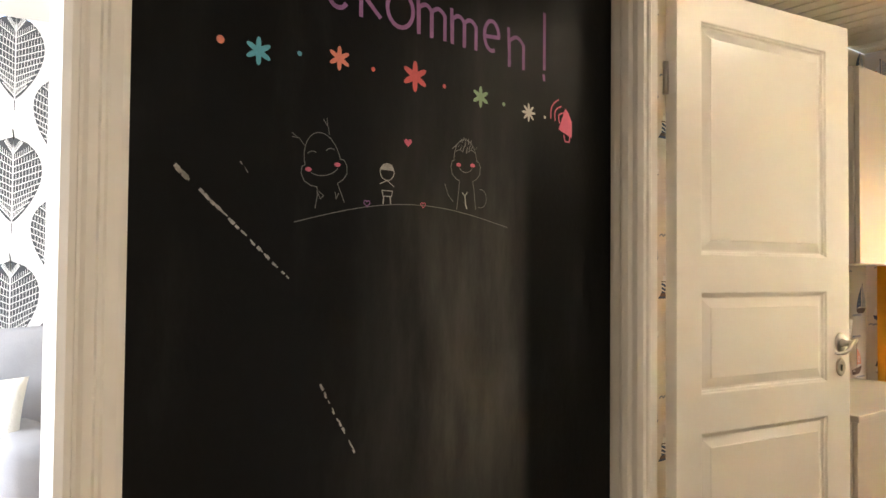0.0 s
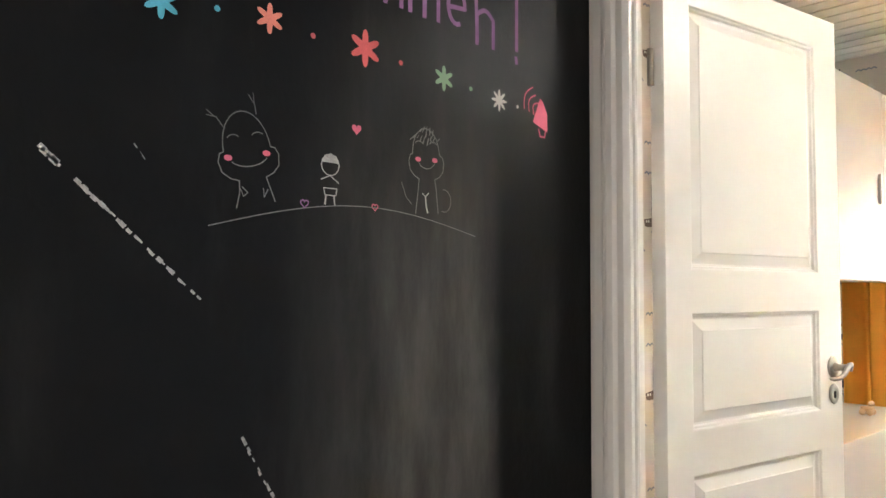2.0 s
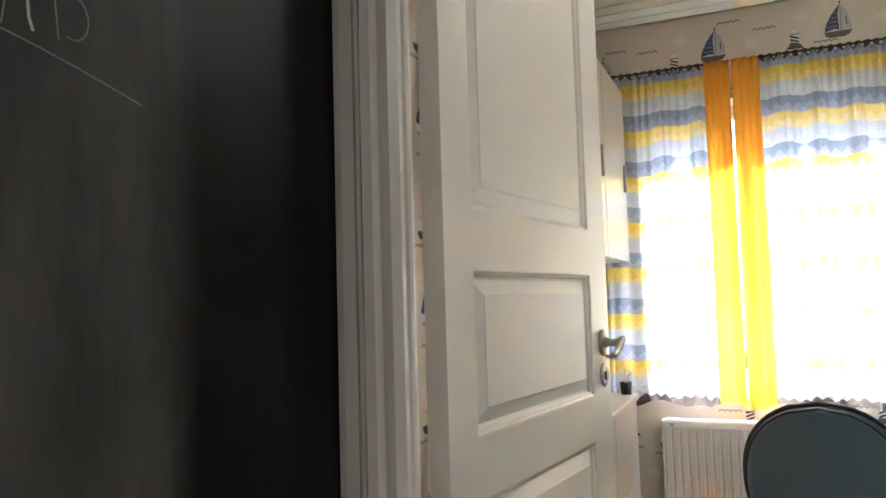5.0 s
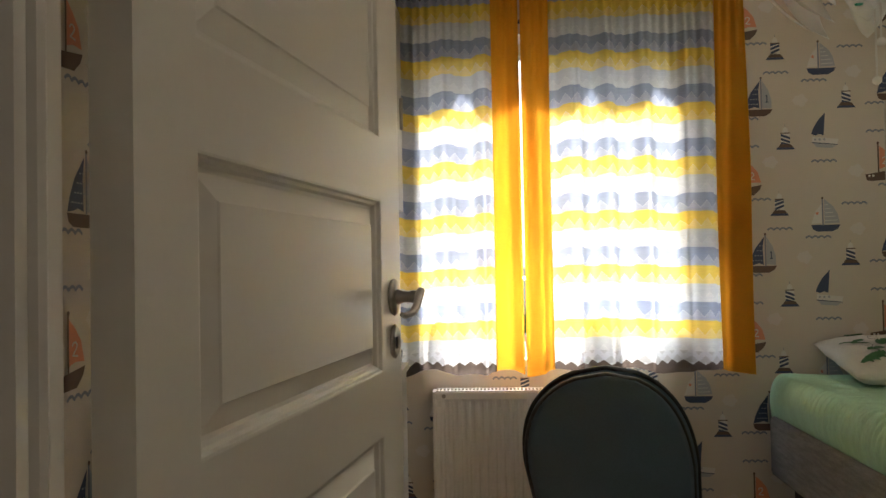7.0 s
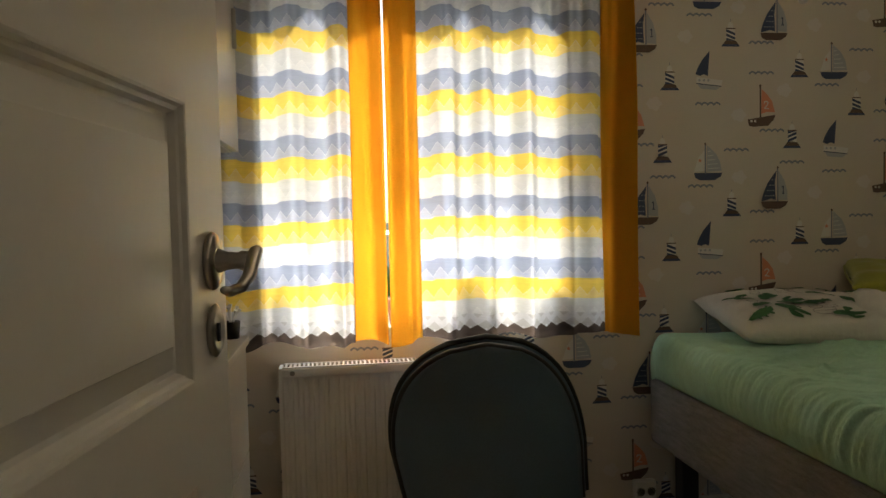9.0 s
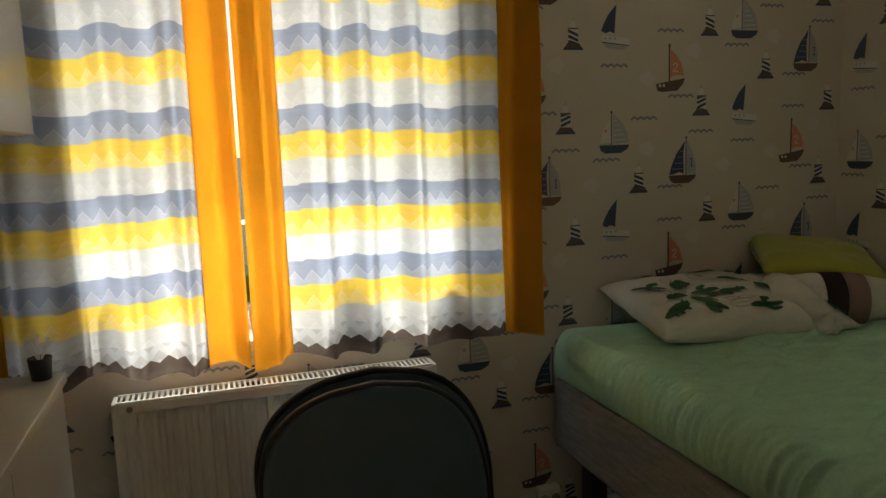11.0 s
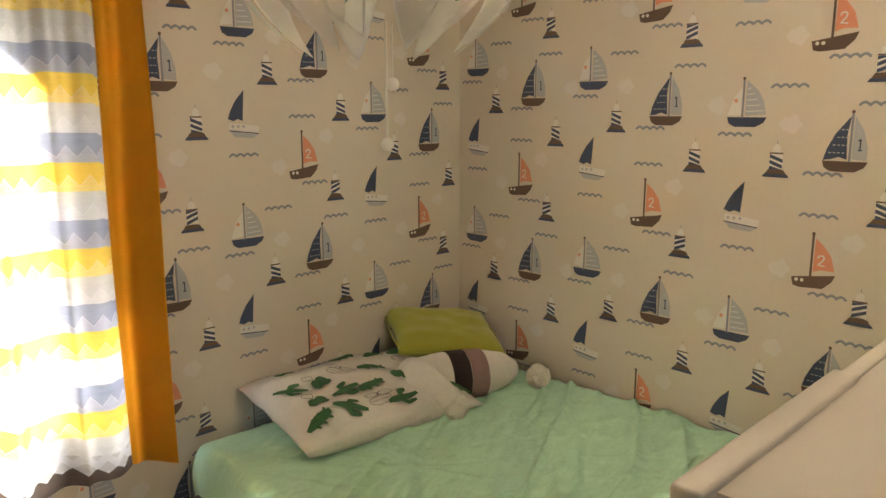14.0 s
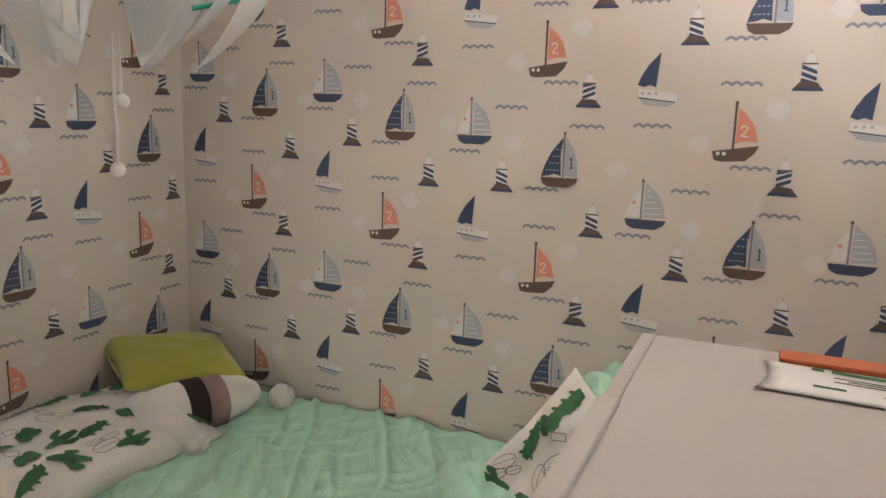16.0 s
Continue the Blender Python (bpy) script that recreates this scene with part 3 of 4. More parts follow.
handle = part("handle", placed(tube(((HU + .020, -.044, HZ - .010), (HU + .018, -.047, HZ + .003), (HU + .010, -.050, HZ + .010), (HU, -.051, HZ + .009), (HU - .012, -.051, HZ), (HU - .026, -.050, HZ - .016), (HU - .043, -.046, HZ - .026), (HU - .066, -.041, HZ - .028), (HU - .082, -.040, HZ - .025)), (.004, .006, .0068, .0075, .0075, .007, .006, .0055, .004), 12), LEAFM), METAL, door_1, "brushed metal lever handle", True)
part("neck", placed(lathe(((0, 0), (.014, 0), (.0135, .012), (.010, .02), (.009, .032), (.011, .036), (.010, .048), (0, .052)), (HU, 0, HZ), 20, roseturn), LEAFM), METAL, door_1, "", True)
part("rose", placed(lathe(((.0, 0), (.024, 0), (.026, .004), (.024, .008), (.012, .010), (0.0, .010)), (HU, -.0, HZ), 24, roseturn @ Matrix.Scale(1.25, 4, (0, 1, 0))), LEAFM), METAL, door_1, "oval metal rose", True)
plate = part("escutcheon", placed(lathe(((.0, 0), (.021, 0), (.023, .004), (.019, .008), (.013, .006), (0, .005)), (HU + .002, 0, HZ - .077), 24, roseturn @ Matrix.Scale(1.3, 4, (0, 1, 0))), LEAFM), METAL, door_1, "oval metal keyhole plate", True)
part("keyhole", placed(boxes((HU - .0005, HU + .0045, -.0085, -.003, HZ - .089, HZ - .069)), LEAFM), DARK, plate)
part("back_handle", placed(tube(((HU, LT, HZ), (HU, LT + .045, HZ), (HU - .02, LT + .06, HZ), (HU - .1, LT + .058, HZ - .008)), .009, 10), LEAFM), METAL, door_1, "", True)
for z in (.25, 1.835):
    h = part("hinge", lathe(((.0, -.045), (.008, -.045), (.008, .045), (0, .045)), (-.022, .112, z), 12), METAL, door_1, "nickel hinge knuckle", True)
    part("hinge_plate", placed(boxes((-.0015, 0, .004, .036, z - .045, z + .045)), LEAFM), STEEL, h)

# ---- window, curtains ----
win = thing("window_1", "white framed casement window behind drawn curtains", "window", ((WX0 + WX1) / 2, Y1 + .15, WZ0), kind="structure")
part("window_frame", boxes((WX0, WX0 + .05, Y1 + .14, Y1 + .22, WZ0, WZ1), (WX1 - .05, WX1, Y1 + .14, Y1 + .22, WZ0, WZ1), (WX0 + .05, WX1 - .05, Y1 + .14, Y1 + .22, WZ0, WZ0 + .05), (WX0 + .05, WX1 - .05, Y1 + .14, Y1 + .22, WZ1 - .05, WZ1)), PAINT, win)
part("mullion", boxes((.445, .485, Y1 + .14, Y1 + .22, WZ0 + .05, WZ1 - .05)), PAINT, win)
for a, b in ((WX0 + .05, .445), (.485, WX1 - .05)):
    g = part("pane", boxes((a, b, Y1 + .178, Y1 + .182, WZ0 + .05, WZ1 - .05)), GLASS, win)
    g.visible_shadow = False
part("window_sill", boxes((WX0, WX1, Y1 + .002, Y1 + .14, WZ0 - .03, WZ0), bevel=.004), PAINT, win)
# scalloped awning outside, whose edge shades the top of the curtains
aw = thing("awning", "canvas awning with a scalloped edge outside the window", "awning", (.4, Y1 + .3, 2.3))
AY = Y1 + .75


def scallop(u, v):
    x = lerp(-.7, 1.6, u)
    low = 2.36 - .10 * abs(math.sin(math.pi * (x + .03) / .25))
    return (x, AY, lerp(2.56, low, v))


part("valance", grid_surface(scallop, 90, 2, .003), AWN, aw)
part("canopy", grid_surface(lambda u, v: (lerp(-.7, 1.6, u), lerp(Y1 + .285, AY, v), lerp(2.70, 2.56, v)), 8, 4, .003), AWN, aw)


def curtain(name, x0, x1, seed, o_in, o_out):
    """One curtain: orange borders on both sides of a striped middle, gathered at the top."""
    c = thing(name, "yellow, white and blue striped zigzag curtain with orange borders", "curtain", ((x0 + x1) / 2, 2.42, .69), "window curtains")
    rnd = random.Random(seed)
    ph = [rnd.uniform(0, 6.28) for _ in range(6)]
    wd = x1 - x0

    def wave(x):
        return math.sin(x * 38 + ph[0] + 1.3 * math.sin(x * 9 + ph[1]))

    def fold(x, z):
        t = (2.185 - z) / 1.5
        s = wave(x)
        big = .038 * math.copysign(abs(s) ** .75, s) + .010 * math.sin(x * 83 + ph[2] + t) + .010 * t * math.sin(x * 17 + ph[5])
        top = .010 * math.sin(x * 190 + ph[3])
        k = min(1, max(0, t * 2.2)) ** .7
        return lerp(top, big, k) + .006 * math.sin(z * 5 + x * 12 + ph[4]) * k

    def slip(x):
        return .0035 * math.tanh(8 * wave(x + .012)) + .007 * math.sin(x * 6 + ph[2])

    def strip(nm, a, b, material, bulge=0.0):
        n = max(10, int((b - a) / .006))

        def f(u, v):
            x, z = lerp(a, b, u), lerp(.712, 2.20, v)
            t = (2.185 - z) / 1.5
            zz = z + .010 * math.sin(x * 23 + ph[5]) * max(0, t) * (1 if v < .5 else 0) * (1 - 2 * v) 
            return (x + .012 * math.sin(x * 46 + ph[1]) * min(1, max(0, t)) * (0 if u in (0, 1) else 1), 2.42 + fold(x, z) + bulge, zz)
        bm = grid_surface(f, n, 60)
        uv = bm.loops.layers.uv.new("cloth")
        for fc in bm.faces:
            for lp in fc.loops:
                lp[uv].uv = (lp.vert.co.x * 1.12, lp.vert.co.z + slip(lp.vert.co.x) * min(1, max(0, (2.08 - lp.vert.co.z) * 4), max(0, (lp.vert.co.z - .76) * 8)))
        bmesh.ops.solidify(bm, geom=bm.faces[:], thickness=.0012)
        return part(nm, bm, material, c, "", True)
    left, right = (o_out, o_in) if x0 < 0 else (o_in, o_out)
    strip("orange_border", x0, x0 + left, ORANGE, -.004)
    strip("striped_panel", x0 + left, x1 - right, STRIPE)
    strip("orange_border", x1 - right, x1, ORANGE, -.004)
    return c


curtain("curtain", -.40, .401, 3, .105, .215)
curtain("curtain", .409, 1.252, 8, .11, .105)
rod = thing("curtain_rod", "white curtain rod above the window", "curtain rod", (.4, 2.43, 2.19))
part("rod", tube(((-.52, 2.43, 2.185), (1.30, 2.43, 2.185)), .006), PAINT, rod)
for x in (-.49, 1.28):
    part("bracket", boxes((x - .01, x + .01, 2.43, Y1, 2.175, 2.195)), PAINT, rod)
for x, w, hp, hc in ((.698, .084, .11, .14), (.070, .038, .11, .16), (.990, .088, .10, .10)):
    pot = thing("potted_plant", "round-topped green plant in a terracotta pot on the window sill", "plant", (x, Y1 + .065, WZ0), "plants on the sill")
    part("pot", lathe(((0, WZ0), (w * .62, WZ0), (w * .80, WZ0 + hp - .015), (w * .88, WZ0 + hp - .015), (w * .88, WZ0 + hp), (w * .76, WZ0 + hp), (0, WZ0 + hp - .01)), (x, Y1 + .065, 0)), TERRA, pot, "", True)
    bm = lathe([(w * math.cos(radians(a)) ** .6 * (1 + .03 * (a % 20 == 0)), WZ0 + hp - .012 + hc * math.sin(radians(a))) for a in range(0, 90, 10)] + [(.002, WZ0 + hp - .012 + hc)], (x, Y1 + .065, 0), 28)
    for v in bm.verts:
        v.co += Vector((v.co.x - x, v.co.y - Y1 - .065, 0)) * .10 * noise.noise(v.co * 40)
    part("crown", bm, PLANT, pot, "", True)
pot = thing("potted_plant", "small leafy plant in a terracotta pot on the window sill", "plant", (.45, Y1 + .06, WZ0), "plants on the sill")
part("pot", lathe(((0, WZ0), (.030, WZ0), (.040, WZ0 + .09), (.035, WZ0 + .09), (0, WZ0 + .08)), (.45, Y1 + .06, 0)), TERRA, pot, "", True)
bm = bmesh.new()
rr = random.Random(45)
for i in range(60):
    a, e = rr.uniform(0, 6.28), rr.uniform(.5, 1.5)
    p = Vector((.45, Y1 + .06, WZ0 + .08))
    d = Vector((math.cos(a) * math.cos(e), math.sin(a) * math.cos(e) * .6, math.sin(e))) * .15 * rr.uniform(.6, 1.0)
    q = d.orthogonal().normalized() * .014
    bm.faces.new([bm.verts.new(c) for c in (p + d * .3, p + d * .7 + q, p + d, p + d * .7 - q)])
part("leaves", bm, PLANT, pot)

# ---- radiator, outlet ----
rad = thing("radiator", "white panel radiator with vertical ribs under the window", "radiator", (.49, 2.48, .14))
RX0, RX1, RY = .04, .935, 2.462


def ribs(u, v):
    x = lerp(RX0 + .012, RX1 - .012, u)
    w = (x - RX0) / .0336 % 1
    d = .010 * (0 if w < .30 else (w - .30) / .12 if w < .42 else 1 if w < .78 else (.90 - w) / .12 if w < .90 else 0)
    k = min(1, v * 18, (1 - v) * 18)
    return (x, RY - .001 + d * k, lerp(.15, .605, v))


part("front_panel", grid_surface(ribs, 260, 24), STEEL, rad)
part("frame", boxes((RX0, RX0 + .012, RY - .004, RY + .07, .145, .635), (RX1 - .012, RX1, RY - .004, RY + .07, .145, .635), (RX0 + .012, RX1 - .012, RY - .006, RY + .004, .604, .632), bevel=.002), STEEL, rad)
part("back_panel", boxes((RX0 + .02, RX1 - .02, RY + .045, RY + .05, .15, .62)), STEEL, rad)
bm = boxes((RX0 + .012, RX1 - .012, RY - .004, RY + .006, .632, .638), (RX0 + .012, RX1 - .012, RY + .06, RY + .07, .632, .638))
for i in range(60):
    x = RX0 + .02 + i * .0146
    box(bm, x, x + .006, RY + .006, RY + .06, .631, .637)
part("top_grille", bm, STEEL, rad)
part("air_valve", lathe(((0, 0), (.009, 0), (.009, .004), (0, .005)), (RX1 - .05, RY - .006, .618), 16, Matrix.Rotation(radians(90), 4, 'X')), GREENP, rad)
part("badge", lathe(((0, 0), (.008, 0), (.008, .002), (0, .002)), (RX0 + .045, RY - .006, .618), 16, Matrix.Rotation(radians(90), 4, 'X')), METAL, rad)
out = thing("power_outlet", "white double wall socket above the baseboard", "outlet", (1.33, Y1 - .02, .1))
socket_box = part("body", boxes((1.285, 1.365, Y1 - .035, Y1, .075, .150), bevel=.006), PAINT, out)
for x in (1.305, 1.345):
    part("socket", lathe(((0, 0), (.015, 0), (.015, .002), (.012, -.004), (0, -.004)), (x, Y1 - .035, .112), 16, Matrix.Rotation(radians(90), 4, 'X')), DARK, socket_box)

# ---- cupboards by the west wall ----
FX = -.05


def cupboard(name, label, y0, y1, z0, z1, splits, handles):
    c = thing(name, label, "cupboard", (XL + .2, (y0 + y1) / 2, z0))
    part("body", boxes((XL + .002, FX - .02, y0, y1, z0, z1), bevel=.002), FURN, c)
    for a, b, p, q in splits:
        d = part("door", boxes((FX - .018, FX, a + .002, b - .002, p + .002, q - .002), bevel=.002), FURN, c)
        for y, z, l in handles:
            if a < y < b:
                part("handle", boxes((FX, FX + .012, y - .004, y + .004, z - l, z + l), bevel=.002), METAL, d, "slim dark metal handle")
    return c


cupboard("wall_cupboard", "white wall cupboard hung above a low cabinet", 1.37, 2.36, 1.335, 2.10, ((1.37, 1.865, 1.335, 2.10), (1.865, 2.36, 1.335, 2.10)), ((1.80, 1.70, .06), (2.30, 1.70, .06)))
cupboard("low_cabinet", "white low cabinet with drawers by the window", 1.34, 2.37, .0, .735, ((1.34, 1.85, .06, .40), (1.34, 1.85, .40, .735), (1.85, 2.37, .06, .40), (1.85, 2.37, .40, .735)), ())
solid("cabinet_top", boxes((XL + .002, FX + .01, 1.33, 2.38, .736, .762), bevel=.003), FURN, "white top board lying on the low cabinet", "worktop")
sheetp = thing("paper_sheet", "white paper sheet leaning against the wall", "paper", (-.3, 1.42, .762))
part("sheet", placed(boxes((-.12, .12, -.001, .001, 0, .36)), Matrix.Translation((-.27, 1.45, .762)) @ Matrix.Rotation(radians(-14), 4, 'X')), PAPER, sheetp)

toy = thing("wooden_toy", "small pale wooden toy standing on the low cabinet", "toy", (-.16, 1.62, .762))
part("body", boxes((-.185, -.135, 1.60, 1.635, .775, .800), bevel=.006), WOODT, toy, "", True)
part("head", lathe(((0, .800), (.012, .802), (.014, .812), (.009, .822), (0, .824)), (-.145, 1.618, 0), 14), WOODT, toy, "", True)
for y in (1.600, 1.636):
    for x in (-.175, -.145):
        part("wheel", lathe(((0, -.004), (.013, -.004), (.013, .004), (0, .004)), (x, y, .775), 14, Matrix.Rotation(radians(90), 4, 'X')), WOODT, toy, "", True)
toy.location = (-.20, 2.08, .762)
cup = thing("plant_cup", "small dark cup with pale dried flowers", "cup", (-.085, 2.33, .762))
part("cup", lathe(((0, .762), (.022, .762), (.027, .815), (.023, .815), (0, .80)), (-.085, 2.33, 0), 18), RIM, cup, "", True)
for i in range(7):
    a = i * .9
    part("flower", tube(((-.085, 2.33, .80), (-.085 + .02 * math.cos(a), 2.33 + .02 * math.sin(a), .84 + .006 * (i % 3)), (-.085 + .026 * math.cos(a), 2.33 + .026 * math.sin(a), .852 + .006 * (i % 3))), (.001, .002, .007), 6), PAPER, cup)

# ---- swivel chair ----
ch = thing("swivel_chair", "blue-black moulded shell swivel chair turned to the window", "chair", (.64, 2.02, 0))
CX, CY = .655, 1.93


def back_shell(u, v):
    a = (u - .5) * 2
    s = v
    w = .270 * (1 - max(0, (s - .30) / .70) ** 2.2 * .999) ** .5 * (1 - .25 * max(0, .3 - s))
    x = CX + a * w - .045 * (s - .5)
    curve = .13 * (a * w / .28) ** 2
    return (x, CY + curve - .10 * (s - .35) ** 2 + .02 * s, .30 + .475 * s - .03 * a * s * (1 - s))


bm = grid_surface(back_shell, 28, 24)
part("backrest", placed(bm, Matrix.Identity(4)), SHELL, ch, "", True).modifiers.new("thickness", 'SOLIDIFY').thickness = .022
def front_shell(u, v):
    q = Vector(back_shell(u, v))
    return (CX + (q.x - CX) * 1.07 + .012, q.y + .060, .30 + (q.z - .30) * 1.035)


bm = grid_surface(front_shell, 28, 24)
part("inner_shell", bm, SHELL, ch, "", True).modifiers.new("thickness", 'SOLIDIFY').thickness = .014
rim = [Vector(front_shell(u, v)) for u, v in [(0, i / 24) for i in range(24)] + [(.5, 1.0)] + [(1, 1 - i / 24) for i in range(1, 25)]]
part("trim", tube([(p.x, p.y + .006, p.z) for p in rim], .009, 8), RIM, ch, "", True)
edge = [Vector(back_shell(u, v)) for u, v in [(0, i / 24) for i in range(24)] + [(.5, 1.0)] + [(1, 1 - i / 24) for i in range(1, 25)]]
part("trim", tube([(p.x, p.y + .012, p.z) for p in edge], .011, 8), RIM, ch, "", True)
part("seat", lathe(((0, .40), (.20, .40), (.25, .43), (.255, .46), (.22, .48), (0, .47)), (CX, CY + .28, 0), 32), SHELL, ch, "", True)
part("column", lathe(((0, .08), (.03, .08), (.03, .25), (.022, .25), (.022, .40), (0, .40)), (CX, CY + .28, 0)), METAL, ch, "", True)
for i in range(5):
    a = i * 2 * math.pi / 5 + .3
    e = (CX + .29 * math.cos(a), CY + .28 + .29 * math.sin(a))
    leg = part("base_leg", tube(((CX, CY + .28, .10), (e[0], e[1], .07)), (.024, .015), 8), METAL, ch, "", True)
    part("castor", lathe(((0, -.012), (.028, -.012), (.028, .012), (0, .012)), (e[0], e[1], .028), 14, Matrix.Rotation(radians(90), 4, 'X')), RIM, leg, "", True)

# ---- bed ----
BX0, BX1, BY0, BY1 = 1.325, 2.495, .86, 2.525
bed = thing("bed", "grey upholstered box bed with a mint green fitted sheet", "bed", ((BX0 + BX1) / 2, (BY0 + BY1) / 2, 0))
part("base", boxes((BX0 + .01, BX1, BY0, BY1 - .02, .30, .53), bevel=.02), GREYF, bed, "grey woven upholstered bed base", True)
for x in (BX0 + .10, BX1 - .1):
    for y in (BY0 + .1, BY1 - .13):
        part("leg", boxes((x - .03, x + .03, y - .03, y + .03, 0, .31), bevel=.004), RIM, bed, "black square leg")


def ridge(x, y, z):
    return 1 - abs(noise.noise(Vector((x, y, z))))


def sheet_top(u, v):
    """Fitted sheet pulled over the mattress: rounded long edge, gathers along it, long creases across the top."""
    w, l, r = BX1 - BX0, BY1 - BY0, .085
    a = lerp(-.160, w, u)                  # way along the sheet from its lower hem
    b = lerp(0, l + .13, v)
    y = BY0 + min(b, l)
    z = .695
    if a >= r * .57:
        x = BX0 + a
    elif a > -r:
        t = (r * .57 - a) / (r * 1.57) * math.pi / 2
        x, z = BX0 + r * .57 * (1 - math.sin(t)), z - r + r * math.cos(t)
    else:
        x, z = BX0 + .020 * ((-r - a) / .08) ** 2, z - r - (-r - a)
    if b > l - .09:
        t = min(1, (b - l + .09) / .16)
        y, z = BY1 - .09 + .09 * math.sin(t * math.pi / 2), z - .09 * (1 - math.cos(t * math.pi / 2)) - max(0, b - l - .07)
        if a < .1:
            x += .035 * t * min(1, (.1 - a) / .12)
    n = noise.noise(Vector((x * 3, y * 3.4, 1)))
    head = min(1, max(0, (BY1 - .28 - y) / .30))          # the head end lies smooth
    side = max(0, min(1, (.20 - a) / .14)) * min(1, (a + .160) / .05)
    flat = max(0, min(1, (a - .03) / .14))
    g = ridge(a * 1.3, y * 34 + 9 * a + 2.0 * n, 9) ** 5
    g2 = ridge(a * 1.6 + 4, y * 12 + 3 * a + n, 15) ** 6
    lift = (.0085 * g + .0075 * g2) * side * (.15 + .85 * head)
    x -= lift * .8
    z += lift * .6 + .010 * n * flat
    c1 = max(0, ridge(x * 1.5 + .4 * n, (y - .55 * x) * 8.0, 4) - .80) * 5
    c2 = max(0, ridge(x * 2.2 + 3, (y + .8 * x) * 9 + 1.4 * n, 21) - .84) * 6
    c3 = max(0, ridge(x * 3.0 + 3, (y - .35 * x) * 20 + 2.0 * n, 33) - .82) * 5
    z += flat * (.25 + .75 * head) * (.018 * c1 ** 1.3 + .010 * c2 ** 1.3 + .0035 * c3)
    return (x, y, z)


part("mattress", grid_surface(sheet_top, 230, 330), MINT, bed, "crumpled mint green fitted sheet", True).modifiers.new("thickness", 'SOLIDIFY').thickness = .004
part("topper_edge", boxes((BX0 + .028, BX1, BY0 + .005, BY1 - .06, .531, .60), bevel=.02), COTTON, bed, "pale mattress edge below the sheet", True)


def cushion(lx, ly, h, crumple=.006, seed=0, nu=36, pinch=3.0):
    """A stuffed rectangular cushion round the origin."""
    bm = bmesh.new()
    for side in (1, -1):
        def f(u, v):
            a, b = u * 2 - 1, v * 2 - 1
            e = max(0, 1 - abs(a) ** pinch) * max(0, 1 - abs(b) ** pinch)
            k = 1 - .07 * (1 - a * a) * b * b - .0 * a
            k2 = 1 - .07 * (1 - b * b) * a * a
            w = noise.noise(Vector((a * 3, b * 3, seed))) * crumple
            return Vector((a * lx / 2 * k2, b * ly / 2 * k, side * (h / 2 * e ** .45 + w * e ** .3)))
        vs = [[bm.verts.new(f(i / nu, j / nu)) for i in range(nu + 1)] for j in range(nu + 1)]
        for j in range(nu):
            for i in range(nu):
                q = (vs[j][i], vs[j][i + 1], vs[j + 1][i + 1], vs[j + 1][i])
                bm.faces.new(q if side > 0 else q[::-1])
    bmesh.ops.remove_doubles(bm, verts=bm.verts, dist=.0005)
    return bm


class Wrap:
    """Puts flat prints on the upper side of a cushion."""

    def __init__(self, lx, ly, h, crumple, seed, m, pinch=3.0):
        self.v = (lx, ly, h, crumple, seed, m, pinch)
        self.layers = {}

    def at(self, u, v):
        lx, ly, h, c, seed, m, pinch = self.v
        a, b = max(-.97, min(.97, 2 * u / lx)), max(-.97, min(.97, 2 * v / ly))
        e = max(0, 1 - abs(a) ** pinch) * max(0, 1 - abs(b) ** pinch)
        w = noise.noise(Vector((a * 3, b * 3, seed))) * c
        k, k2 = 1 - .07 * (1 - a * a) * b * b, 1 - .07 * (1 - b * b) * a * a
        return m @ Vector((a * lx / 2 * k2, b * ly / 2 * k, h / 2 * e ** .45 + w * e ** .3 + .0062))

    def ribbon(self, material, pts, w0, w1=None):
        bm = self.layers.setdefault(material.name, (material, bmesh.new()))[1]
        w1 = w0 if w1 is None else w1
        prev = None
        n = 10
        fine = []
        for (a, b), (c, d) in zip(pts, pts[1:]):
            fine += [(lerp(a, c, i / n), lerp(b, d, i / n)) for i in range(n)]
        fine.append(pts[-1])
        for i, (a, b) in enumerate(fine):
            c, d = fine[min(i + 1, len(fine) - 1)]
            p, q = fine[max(i - 1, 0)]
            l = math.hypot(c - p, d - q) or 1
            t = i / (len(fine) - 1)
            w = lerp(w0, w1, t) * (1 if w0 < .004 else max(.25, math.sin(math.pi * min(max(t, .06), .94)) ** .35)) / 2
            x, y = -(d - q) / l * w, (c - p) / l * w
            cur = [bm.verts.new(self.at(a + x * s, b + y * s)) for s in (1, 0, -1)]
            if prev:
                for k in (0, 1):
                    bm.faces.new((prev[k], prev[k + 1], cur[k + 1], cur[k]))
            prev = cur

    def done(self, parent):
        for material, bm in self.layers.values():
            part("print", bm, material, parent, "", True)["kind"] = "stuff"


